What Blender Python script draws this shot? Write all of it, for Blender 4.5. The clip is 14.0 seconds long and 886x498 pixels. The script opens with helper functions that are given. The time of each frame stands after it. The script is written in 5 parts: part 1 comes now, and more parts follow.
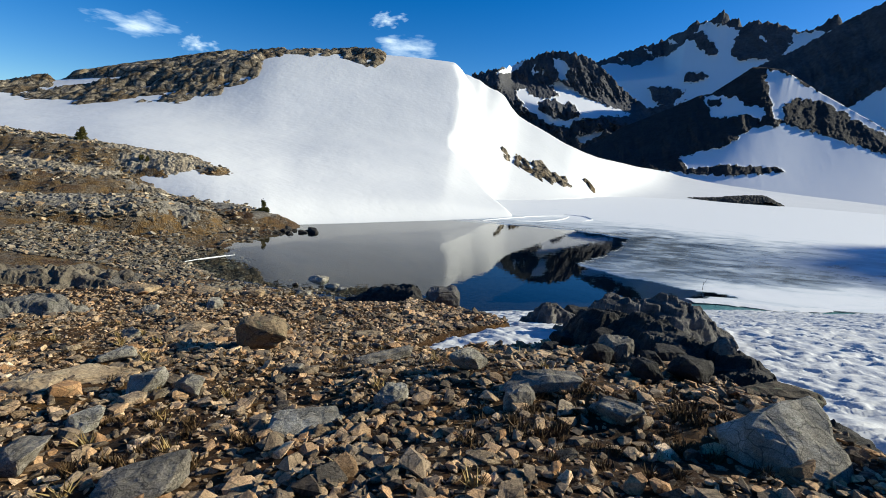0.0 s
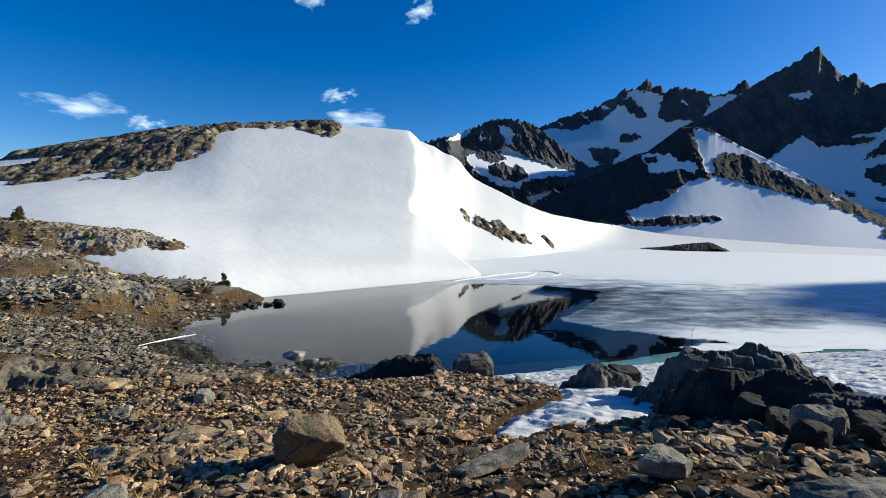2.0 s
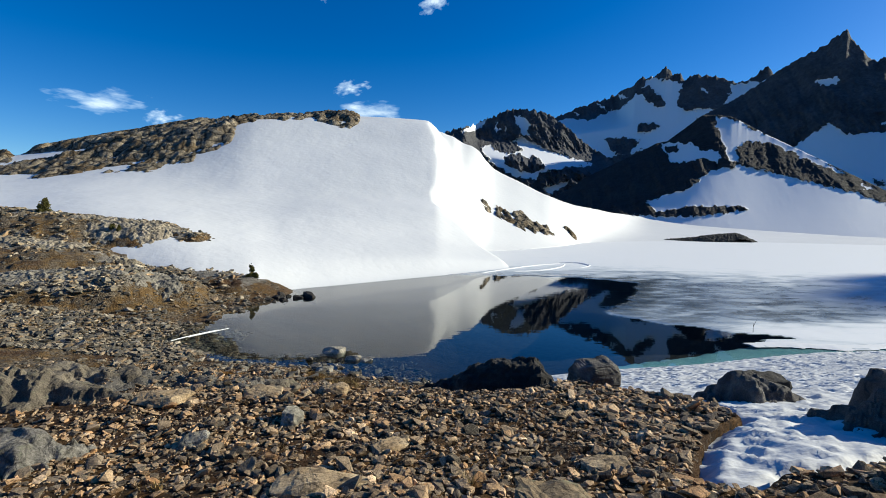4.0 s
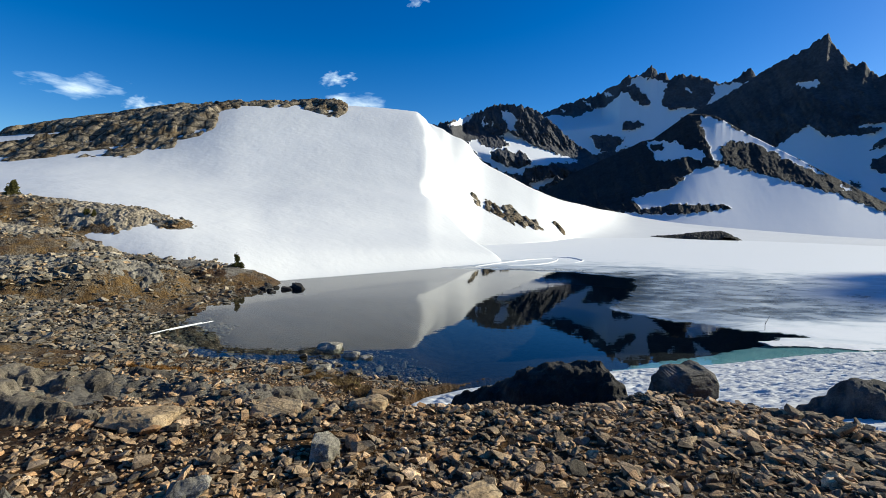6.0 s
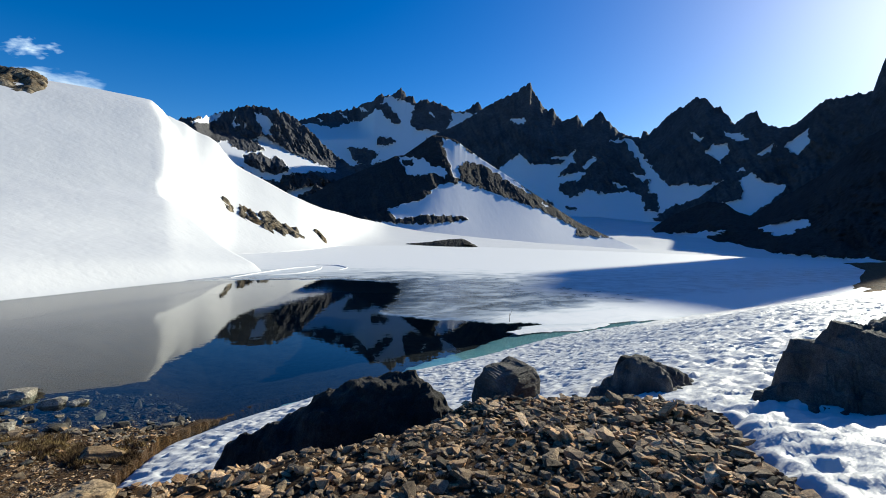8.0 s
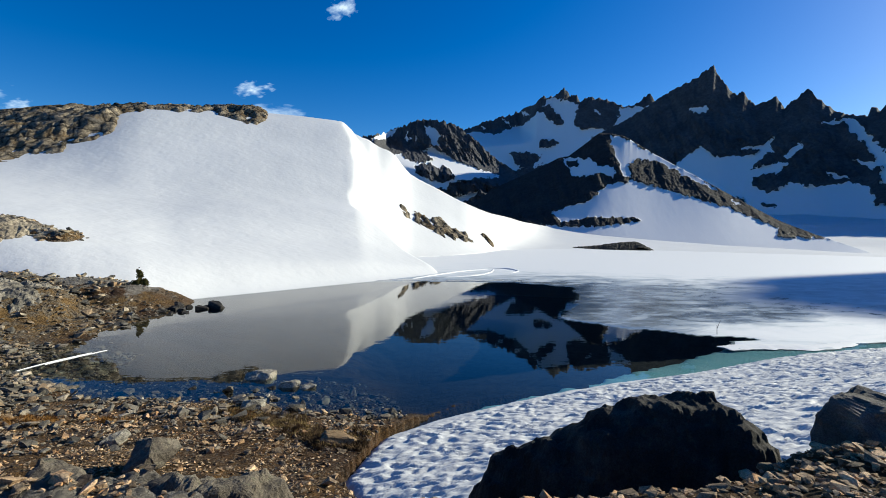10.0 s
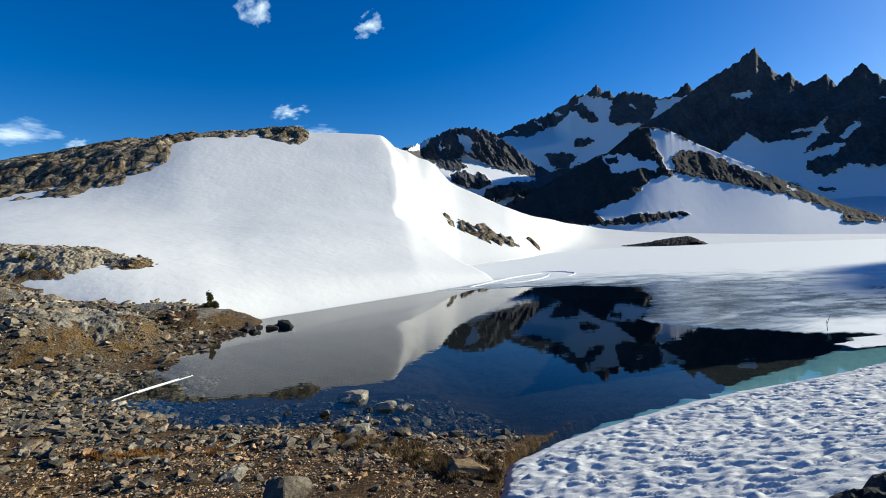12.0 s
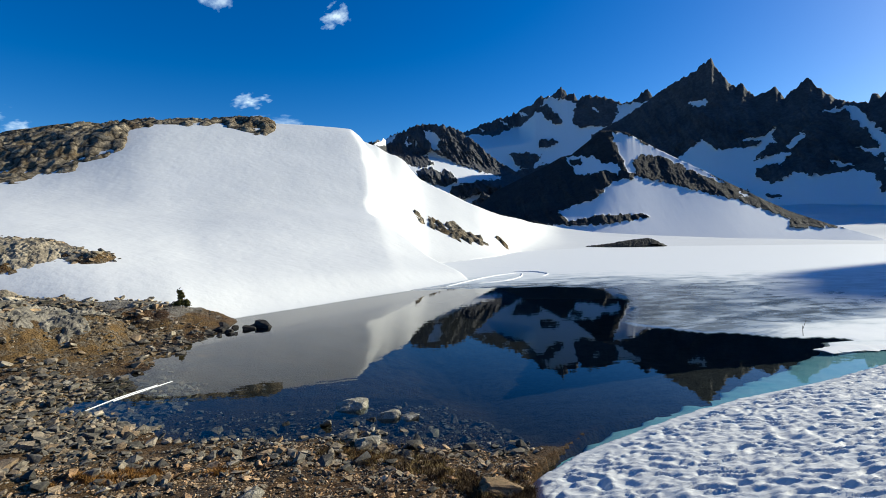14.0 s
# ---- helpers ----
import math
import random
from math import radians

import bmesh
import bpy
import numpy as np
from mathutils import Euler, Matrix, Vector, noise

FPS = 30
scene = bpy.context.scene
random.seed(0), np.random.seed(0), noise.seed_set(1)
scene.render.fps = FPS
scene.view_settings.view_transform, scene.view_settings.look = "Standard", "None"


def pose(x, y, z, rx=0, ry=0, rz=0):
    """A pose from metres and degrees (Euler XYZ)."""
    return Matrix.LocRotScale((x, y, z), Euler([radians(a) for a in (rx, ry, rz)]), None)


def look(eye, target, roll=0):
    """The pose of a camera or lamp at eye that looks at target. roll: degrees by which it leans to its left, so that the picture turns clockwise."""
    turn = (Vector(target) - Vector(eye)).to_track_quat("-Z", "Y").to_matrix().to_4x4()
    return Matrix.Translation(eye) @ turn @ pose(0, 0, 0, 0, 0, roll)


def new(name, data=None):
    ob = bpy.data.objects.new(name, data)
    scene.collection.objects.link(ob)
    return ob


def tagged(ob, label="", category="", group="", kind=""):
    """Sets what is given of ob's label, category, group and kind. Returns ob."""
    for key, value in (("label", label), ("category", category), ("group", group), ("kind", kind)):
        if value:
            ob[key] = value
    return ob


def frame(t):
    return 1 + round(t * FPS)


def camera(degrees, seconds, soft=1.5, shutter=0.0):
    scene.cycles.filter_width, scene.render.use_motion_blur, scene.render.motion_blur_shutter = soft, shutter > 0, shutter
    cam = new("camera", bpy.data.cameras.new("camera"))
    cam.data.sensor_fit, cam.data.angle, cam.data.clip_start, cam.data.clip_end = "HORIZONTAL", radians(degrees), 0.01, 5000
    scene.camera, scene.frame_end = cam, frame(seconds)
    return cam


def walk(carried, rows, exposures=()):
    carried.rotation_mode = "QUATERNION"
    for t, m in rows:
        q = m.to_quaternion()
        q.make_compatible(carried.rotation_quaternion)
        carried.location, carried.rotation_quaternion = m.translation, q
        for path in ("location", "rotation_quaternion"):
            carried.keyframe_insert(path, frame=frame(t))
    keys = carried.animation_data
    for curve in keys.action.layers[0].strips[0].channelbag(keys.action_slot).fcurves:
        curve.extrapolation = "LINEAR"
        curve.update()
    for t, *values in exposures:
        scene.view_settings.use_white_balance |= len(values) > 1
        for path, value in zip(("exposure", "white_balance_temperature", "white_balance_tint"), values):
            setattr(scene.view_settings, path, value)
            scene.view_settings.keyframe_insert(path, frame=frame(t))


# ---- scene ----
cam = camera(85.10, 14.0, soft=0.6)
PATH = [
    (0, 0.000, 0.000, 7.500, 79.49, -3.92, 0.92),
    (0.5, -0.278, 0.225, 7.422, 80.98, -3.62, -2.92),
    (1, -0.652, 0.579, 7.277, 82.43, -1.40, -6.23),
    (1.5, -0.995, 1.038, 7.164, 85.22, -1.35, -6.42),
    (2, -1.431, 1.537, 7.108, 87.25, -1.06, -4.38),
    (2.5, -1.894, 2.023, 7.083, 88.87, -1.00, -2.65),
    (2.7, -2.052, 2.216, 7.087, 89.66, -0.97, -1.76),
    (4.8, -3.588, 4.007, 6.670, 84.67, -0.71, -3.19),
    (5, -3.700, 4.151, 6.652, 84.71, -0.96, -2.04),
    (5.5, -3.919, 4.636, 6.641, 85.03, -0.87, -1.15),
    (6, -4.000, 5.179, 6.460, 85.66, -1.76, -4.54),
    (6.5, -4.112, 5.686, 6.328, 87.45, -2.13, -10.77),
    (7, -3.957, 6.215, 6.175, 87.97, -2.72, -27.01),
    (7.2, -3.834, 6.354, 6.171, 88.37, -2.74, -30.68),
    (7.7, -3.971, 6.687, 6.112, 87.96, -2.45, -33.41),
    (8.3, -4.135, 7.086, 6.041, 87.47, -2.12, -30.41),
    (8.8, -4.272, 7.418, 5.981, 87.06, -1.83, -25.91),
    (9.3, -4.409, 7.751, 5.922, 86.65, -1.55, -21.65),
    (9.5, -4.516, 7.853, 5.865, 87.19, -1.41, -18.96),
    (10, -4.951, 8.192, 5.860, 87.63, -1.44, -13.54),
    (10.5, -5.408, 8.503, 5.823, 88.14, 0.58, -9.80),
    (11, -5.781, 8.881, 5.776, 89.40, 0.85, -5.65),
    (11.5, -6.190, 9.320, 5.776, 89.08, 1.45, -9.20),
    (12, -6.633, 9.714, 5.789, 88.59, 2.08, -9.11),
    (12.5, -7.138, 9.967, 5.907, 90.54, 2.06, -5.75),
    (13, -7.620, 10.110, 6.019, 90.04, 2.02, -5.57),
    (13.5, -7.959, 10.297, 6.101, 89.89, 2.04, -6.41),
    (14, -8.034, 10.563, 6.063, 88.07, 0.85, -13.42),
]
walk(cam, [(r[0], pose(*r[1:])) for r in PATH], exposures=[(0, 0.54, 6400, -2), (14, 0.54, 6400, -2)])

# ---- light ----
SUN_AZ, SUN_EL = 80.0, 23.5
world = bpy.data.worlds.new("sky")
scene.world = world
world.use_nodes = True
wn = world.node_tree.nodes
sky = wn.new("ShaderNodeTexSky")
sky.sky_type = "NISHITA"
sky.sun_disc = False
sky.sun_elevation = radians(SUN_EL)
sky.sun_rotation = radians(SUN_AZ)
sky.altitude = 2200
sky.air_density, sky.dust_density, sky.ozone_density = 1.0, 1.8, 2.4
wn["Background"].inputs["Strength"].default_value = 0.095
deep = wn.new("ShaderNodeHueSaturation")
deep.inputs["Hue"].default_value = 0.514
deep.inputs["Saturation"].default_value = 1.45
deep.inputs["Value"].default_value = 1.0
world.node_tree.links.new(sky.outputs[0], deep.inputs["Color"])
world.node_tree.links.new(deep.outputs[0], wn["Background"].inputs["Color"])
sun_data = bpy.data.lights.new("sun", "SUN")
sun_data.energy, sun_data.angle, sun_data.color = 5.0, radians(0.53), (1.0, 0.90, 0.77)
sun = new("sun", sun_data)
sun_way = Vector((math.sin(radians(SUN_AZ)) * math.cos(radians(SUN_EL)), math.cos(radians(SUN_AZ)) * math.cos(radians(SUN_EL)), math.sin(radians(SUN_EL))))
sun.matrix_world = look(sun_way * 300, (0, 0, 0))

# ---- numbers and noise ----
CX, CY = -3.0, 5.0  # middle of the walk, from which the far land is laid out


def hash2(ix, iy, seed):
    h = (ix.astype(np.int64) * 374761393 + iy.astype(np.int64) * 668265263 + seed * 1442695041) & 0xFFFFFFFF
    h = ((h ^ (h >> 13)) * 1274126177) & 0xFFFFFFFF
    return ((h ^ (h >> 16)) & 0xFFFF) / 65535.0


def perlin(x, y, seed=0):
    ix, iy = np.floor(x), np.floor(y)
    fx, fy = x - ix, y - iy
    sx, sy = fx * fx * fx * (fx * (fx * 6 - 15) + 10), fy * fy * fy * (fy * (fy * 6 - 15) + 10)
    total = 0
    for dx in (0, 1):
        for dy in (0, 1):
            a = hash2(ix + dx, iy + dy, seed) * 2 * np.pi
            g = np.cos(a) * (fx - dx) + np.sin(a) * (fy - dy)
            total = total + g * (sx if dx else 1 - sx) * (sy if dy else 1 - sy)
    return total * 1.5


def fbm(x, y, octaves=4, seed=0, gain=0.5):
    total, amp = 0, 1.0
    for o in range(octaves):
        total = total + amp * perlin(x * 2.03**o + 17.3 * o, y * 2.03**o - 9.1 * o, seed + o)
        amp *= gain
    return total


def ridged(x, y, octaves=4, seed=0, gain=0.5):
    total, amp = 0, 1.0
    for o in range(octaves):
        total = total + amp * (0.6 - 1.6 * np.abs(perlin(x * 2.1**o + 5.7 * o, y * 2.1**o + 3.3 * o, seed + o)))
        amp *= gain
    return total


def blocks(x, y, seed=0):
    """Fractured slabs: 0 in the joints, rising to 1 on the slabs' tops."""
    ix, iy = np.floor(x), np.floor(y)
    near, second = np.full(np.shape(x), 9.0), np.full(np.shape(x), 9.0)
    for dx in (-1, 0, 1):
        for dy in (-1, 0, 1):
            cx, cy = ix + dx, iy + dy
            d = np.hypot(cx + hash2(cx, cy, seed) - x, cy + hash2(cx, cy, seed + 7) - y)
            second = np.minimum(second, np.maximum(near, d))
            near = np.minimum(near, d)
    return np.clip((second - near) * 2.4, 0, 1)


def step(a, b, x):
    t = np.clip((x - a) / (b - a), 0, 1)
    return t * t * (3 - 2 * t)


def curve(x, points):
    """A smooth line through (x, value) points, level at both ends."""
    px, pv = np.array(points, float).T
    dx = np.diff(px)
    s = np.diff(pv) / dx
    m = np.zeros(len(px))
    inner = s[:-1] * s[1:] > 0
    m[1:-1] = np.where(inner, 2 * s[:-1] * s[1:] / np.where(inner, s[:-1] + s[1:], 1), 0)
    x = np.clip(x, px[0], px[-1])
    k = np.clip(np.searchsorted(px, x) - 1, 0, len(dx) - 1)
    t = (x - px[k]) / dx[k]
    return (pv[k] * (1 + 2 * t) * (1 - t) ** 2 + dx[k] * m[k] * t * (1 - t) ** 2 + pv[k + 1] * t * t * (3 - 2 * t) + dx[k] * m[k + 1] * t * t * (t - 1))


def bent(x, points):
    px, pv = np.array(points, float).T
    return np.interp(x, px, pv)


def inside(x, y, corners):
    """Distance to the outline of a polygon, positive inside it."""
    best, odd = np.full(np.shape(x), 1e9), np.zeros(np.shape(x), bool)
    for (x0, y0), (x1, y1) in zip(corners, corners[1:] + corners[:1]):
        t = np.clip(((x - x0) * (x1 - x0) + (y - y0) * (y1 - y0)) / ((x1 - x0) ** 2 + (y1 - y0) ** 2), 0, 1)
        best = np.minimum(best, np.hypot(x - x0 - t * (x1 - x0), y - y0 - t * (y1 - y0)))
        if y0 != y1:
            odd ^= ((y0 > y) != (y1 > y)) & (x < x0 + (y - y0) * (x1 - x0) / (y1 - y0))
    return np.where(odd, best, -best)


def spine(x, y, a, b, width, power=2.0):
    """A long hump from a to b (each x, y, top): its height where a hump of this width lies, falling off beside it."""
    t = np.clip(((x - a[0]) * (b[0] - a[0]) + (y - a[1]) * (b[1] - a[1])) / ((b[0] - a[0]) ** 2 + (b[1] - a[1]) ** 2), 0, 1)
    d = np.hypot(x - a[0] - t * (b[0] - a[0]), y - a[1] - t * (b[1] - a[1]))
    return a[2] + t * (b[2] - a[2]) - (d / width) ** power


def sheet(name, x, y, z, mat, smooth=True, wrap=False, keep=None, **attributes):
    """A mesh over a grid of places, with named numbers at its points."""
    rows, cols = x.shape
    me = bpy.data.meshes.new(name)
    i = np.arange(rows * cols).reshape(rows, cols)
    j = np.concatenate([i, i[:, :1]], 1) if wrap else i
    quads = np.stack([j[:-1, :-1], j[:-1, 1:], j[1:, 1:], j[1:, :-1]], -1).reshape(-1, 4)
    if keep is not None:
        quads = quads[keep.ravel()[quads].any(1)]
    me.vertices.add(rows * cols)
    me.vertices.foreach_set("co", np.stack([x, y, z], -1).astype(np.float32).ravel())
    me.loops.add(quads.size)
    me.loops.foreach_set("vertex_index", quads.ravel().astype(np.int32))
    me.polygons.add(len(quads))
    me.polygons.foreach_set("loop_start", np.arange(0, quads.size, 4, dtype=np.int32))
    me.polygons.foreach_set("use_smooth", np.full(len(quads), smooth))
    me.update(calc_edges=True)
    me.validate()
    for key, values in attributes.items():
        me.attributes.new(key, "FLOAT", "POINT").data.foreach_set("value", np.asarray(values, np.float32).ravel())
    me.materials.append(mat)
    return new(name, me)


def polar(az, r):
    """Places at the bearings az (degrees right of ahead) and distances r from the middle of the walk."""
    return CX + r * np.sin(np.radians(az)), CY + r * np.cos(np.radians(az))


# ---- materials ----
class Nodes:
    """Short words for building a node material."""

    def __init__(self, name):
        self.mat = bpy.data.materials.new(name)
        self.mat.use_nodes = True
        self.tree = self.mat.node_tree
        self.bsdf = self.tree.nodes["Principled BSDF"]
        self.out = self.tree.nodes["Material Output"]
        self.place = self.add("ShaderNodeNewGeometry").outputs["Position"]

    def add(self, kind):
        return self.tree.nodes.new(kind)

    def join(self, source, target):
        if isinstance(source, (int, float, tuple)):
            target.default_value = source
        else:
            self.tree.links.new(source, target)

    def noise(self, scale, detail=4, rough=0.55, stretch=None, at=None, distort=0.0):
        n = self.add("ShaderNodeTexNoise")
        n.inputs["Scale"].default_value, n.inputs["Detail"].default_value = scale, detail
        n.inputs["Roughness"].default_value, n.inputs["Distortion"].default_value = rough, distort
        at = at or self.place
        if stretch:
            m = self.add("ShaderNodeMapping")
            m.inputs["Scale"].default_value = stretch
            self.join(at, m.inputs["Vector"])
            at = m.outputs[0]
        self.join(at, n.inputs["Vector"])
        return n.outputs["Fac"]

    def cells(self, scale, feature="F1", out="Distance", at=None):
        n = self.add("ShaderNodeTexVoronoi")
        n.feature = feature
        n.inputs["Scale"].default_value = scale
        self.join(at or self.place, n.inputs["Vector"])
        return n.outputs[out]

    def ramp(self, source, *stops):
        n = self.add("ShaderNodeValToRGB")
        for _ in range(len(stops) - 2):
            n.color_ramp.elements.new(0.5)
        for e, (at, c) in zip(n.color_ramp.elements, stops):
            e.position, e.color = at, (c, c, c, 1) if isinstance(c, (int, float)) else (*c, 1)
        self.join(source, n.inputs[0])
        return n.outputs[0]

    def mix(self, fac, a, b, how="MIX"):
        n = self.add("ShaderNodeMix")
        n.data_type, n.blend_type = "RGBA", how
        self.join(fac, n.inputs[0])
        self.join(a if not isinstance(a, tuple) else (*a, 1), n.inputs[6])
        self.join(b if not isinstance(b, tuple) else (*b, 1), n.inputs[7])
        return n.outputs[2]

    def math(self, op, a, b=0.5, clamp=False):
        n = self.add("ShaderNodeMath")
        n.operation, n.use_clamp = op, clamp
        self.join(a, n.inputs[0])
        self.join(b, n.inputs[1])
        return n.outputs[0]

    def value(self, name):
        n = self.add("ShaderNodeAttribute")
        n.attribute_name = name
        return n.outputs["Fac"]

    def random(self, island=False):
        if island:
            return self.add("ShaderNodeNewGeometry").outputs["Random Per Island"]
        return self.add("ShaderNodeObjectInfo").outputs["Random"]

    def local(self):
        return self.add("ShaderNodeTexCoord").outputs["Object"]

    def bump(self, height, distance, strength=1.0, after=None):
        n = self.add("ShaderNodeBump")
        n.inputs["Distance"].default_value, n.inputs["Strength"].default_value = distance, strength
        self.join(height, n.inputs["Height"])
        if after:
            self.join(after, n.inputs["Normal"])
        return n.outputs[0]

    def finish(self, color, rough=0.85, normal=None, spec=0.3):
        self.join(color, self.bsdf.inputs["Base Color"])
        self.join(rough, self.bsdf.inputs["Roughness"])
        self.bsdf.inputs["Specular IOR Level"].default_value = spec
        if normal:
            self.join(normal, self.bsdf.inputs["Normal"])
        return self.mat


def snow_material(name, cups, depth, dirt=0.25, white=0.755, long=None):
    n = Nodes(name)
    tone = n.ramp(n.noise(0.05, 5, 0.6), (0.3, (white * 0.93, white * 0.935, white * 0.935)), (0.7, (white, white, white)))
    specks = n.ramp(n.noise(1.7, 6, 0.7), (0.60, 0.0), (0.78, dirt))
    color = n.mix(specks, tone, (0.50, 0.46, 0.40))
    soft = n.bump(n.noise(cups, 3, 0.5, stretch=long), depth)
    fine = n.bump(n.noise(cups * 9, 3, 0.6), depth * 0.12, after=soft)
    return n.finish(color, 0.6, fine, 0.25)


def rock_material(name, dark, mid, light, scale=1.0, bump=0.05, lichen=0.0, per=None, joints=0.8):
    n = Nodes(name)
    at = n.local() if per else n.place
    base = n.ramp(n.noise(0.9 * scale, 6, 0.65, at=at), (0.28, dark), (0.5, mid), (0.74, light))
    grain = n.ramp(n.noise(26 * scale, 5, 0.75, at=at), (0.32, 0.42), (0.68, 1.4))
    color = n.mix(1.0, base, grain, "MULTIPLY")
    warp = n.mix(0.12, at, n.add("ShaderNodeTexNoise").outputs["Color"])
    joint = n.ramp(n.cells(1.7 * scale, "DISTANCE_TO_EDGE", at=warp), (0.0, 0.25), (0.035, 1.0))
    color = n.mix(joints, color, n.mix(1.0, color, joint, "MULTIPLY"))
    if per:
        pick = n.random(per == "island")
        tint = n.ramp(pick, (0.0, (0.25, 0.24, 0.23)), (0.40, (0.72, 0.68, 0.62)), (0.68, (1.18, 1.02, 0.82)), (0.86, (1.1, 0.78, 0.50)), (1.0, (2.0, 1.85, 1.6)))
        color = n.mix(1.0, color, tint, "MULTIPLY")
    if lichen:
        spots = n.ramp(n.noise(5.5 * scale, 5, 0.7, at=at), (0.56, 0.0), (0.66, lichen))
        color = n.mix(spots, color, (0.19, 0.20, 0.12))
    big = n.bump(n.noise(3.5 * scale, 6, 0.7, at=at), bump)
    crack = n.bump(n.cells(2.2 * scale, "DISTANCE_TO_EDGE", at=at), bump * 0.75 * joints, after=big)
    fine = n.bump(n.noise(40 * scale, 4, 0.7, at=at), bump * 0.12, after=crack)
    return n.finish(color, 0.88, fine, 0.25)


snow_far = snow_material("snow", 0.9, 0.055, 0.12, 0.70)
snow_near = snow_material("suncupped snow", 1.6, 0.05, 0.22, 0.62, (1.6, 4.0, 1.0))
grey_rock = rock_material("grey bedrock", (0.07, 0.064, 0.056), (0.17, 0.155, 0.132), (0.31, 0.28, 0.235), 1.1, 0.12, 0.35)
stone_rock = rock_material("loose stone", (0.12, 0.10, 0.08), (0.29, 0.245, 0.19), (0.46, 0.40, 0.32), 3.0, 0.03, 0.35, per="object")
shore_rock = rock_material("shore rubble", (0.10, 0.096, 0.09), (0.22, 0.205, 0.18), (0.36, 0.335, 0.29), 2.0, 0.03, 0.25, per="island")
rubble_rock = rock_material("rubble", (0.16, 0.12, 0.085), (0.39, 0.30, 0.21), (0.60, 0.49, 0.37), 3.0, 0.025, 0.25, per="island")


def mountain_material(name, dark, light):
    """Rock with snow lying where the sheet's own number says so."""
    n = Nodes(name)
    rock = n.ramp(n.noise(0.03, 8, 0.7), (0.3, dark), (0.7, light))
    rock = n.mix(1.0, rock, n.ramp(n.noise(0.25, 6, 0.75), (0.3, 0.55), (0.72, 1.3)), "MULTIPLY")
    edge = n.math("ADD", n.value("snow"), n.math("MULTIPLY", n.math("SUBTRACT", n.noise(0.16, 6, 0.75), 0.5), 0.8))
    lies = n.ramp(edge, (0.47, 0.0), (0.53, 1.0))
    color = n.mix(lies, rock, (0.72, 0.73, 0.75))
    relief = n.bump(n.noise(0.05, 9, 0.68), 3.0)
    rough = n.bump(n.noise(0.4, 6, 0.7), 0.9, after=relief)
    flat = n.add("ShaderNodeMix")
    flat.data_type = "VECTOR"
    n.join(lies, flat.inputs[0])
    n.join(rough, flat.inputs[4])
    n.join(n.add("ShaderNodeNewGeometry").outputs["Normal"], flat.inputs[5])
    return n.finish(color, 0.85, flat.outputs[1], 0.2)


crag_rock = mountain_material("dark mountain rock and snow", (0.044, 0.045, 0.051), (0.110, 0.109, 0.115))
hill_rock = mountain_material("brown hill rock and snow", (0.020, 0.018, 0.018), (0.050, 0.044, 0.040))


def outcrop_material():
    n = Nodes("lichened outcrop rock")
    base = n.ramp(n.noise(0.5, 8, 0.72), (0.32, (0.06, 0.05, 0.038)), (0.5, (0.21, 0.172, 0.122)), (0.66, (0.44, 0.36, 0.25)))
    turf = n.ramp(n.noise(0.13, 7, 0.7), (0.52, 0.0), (0.58, 0.85))
    color = n.mix(turf, base, (0.15, 0.10, 0.05))
    warp = n.mix(0.5, n.place, n.add("ShaderNodeTexNoise").outputs["Color"])
    joint = n.ramp(n.cells(0.55, "DISTANCE_TO_EDGE", at=warp), (0.0, 0.12), (0.09, 1.0))
    color = n.mix(1.0, color, joint, "MULTIPLY")
    color = n.mix(1.0, color, n.ramp(n.noise(3.0, 5, 0.75), (0.34, 0.4), (0.66, 1.4)), "MULTIPLY")
    a = n.bump(n.cells(0.55, "DISTANCE_TO_EDGE", at=warp), 1.4)
    return n.finish(color, 0.9, n.bump(n.noise(2.5, 7, 0.75), 0.35, after=a), 0.2)


outcrop_rock = outcrop_material()


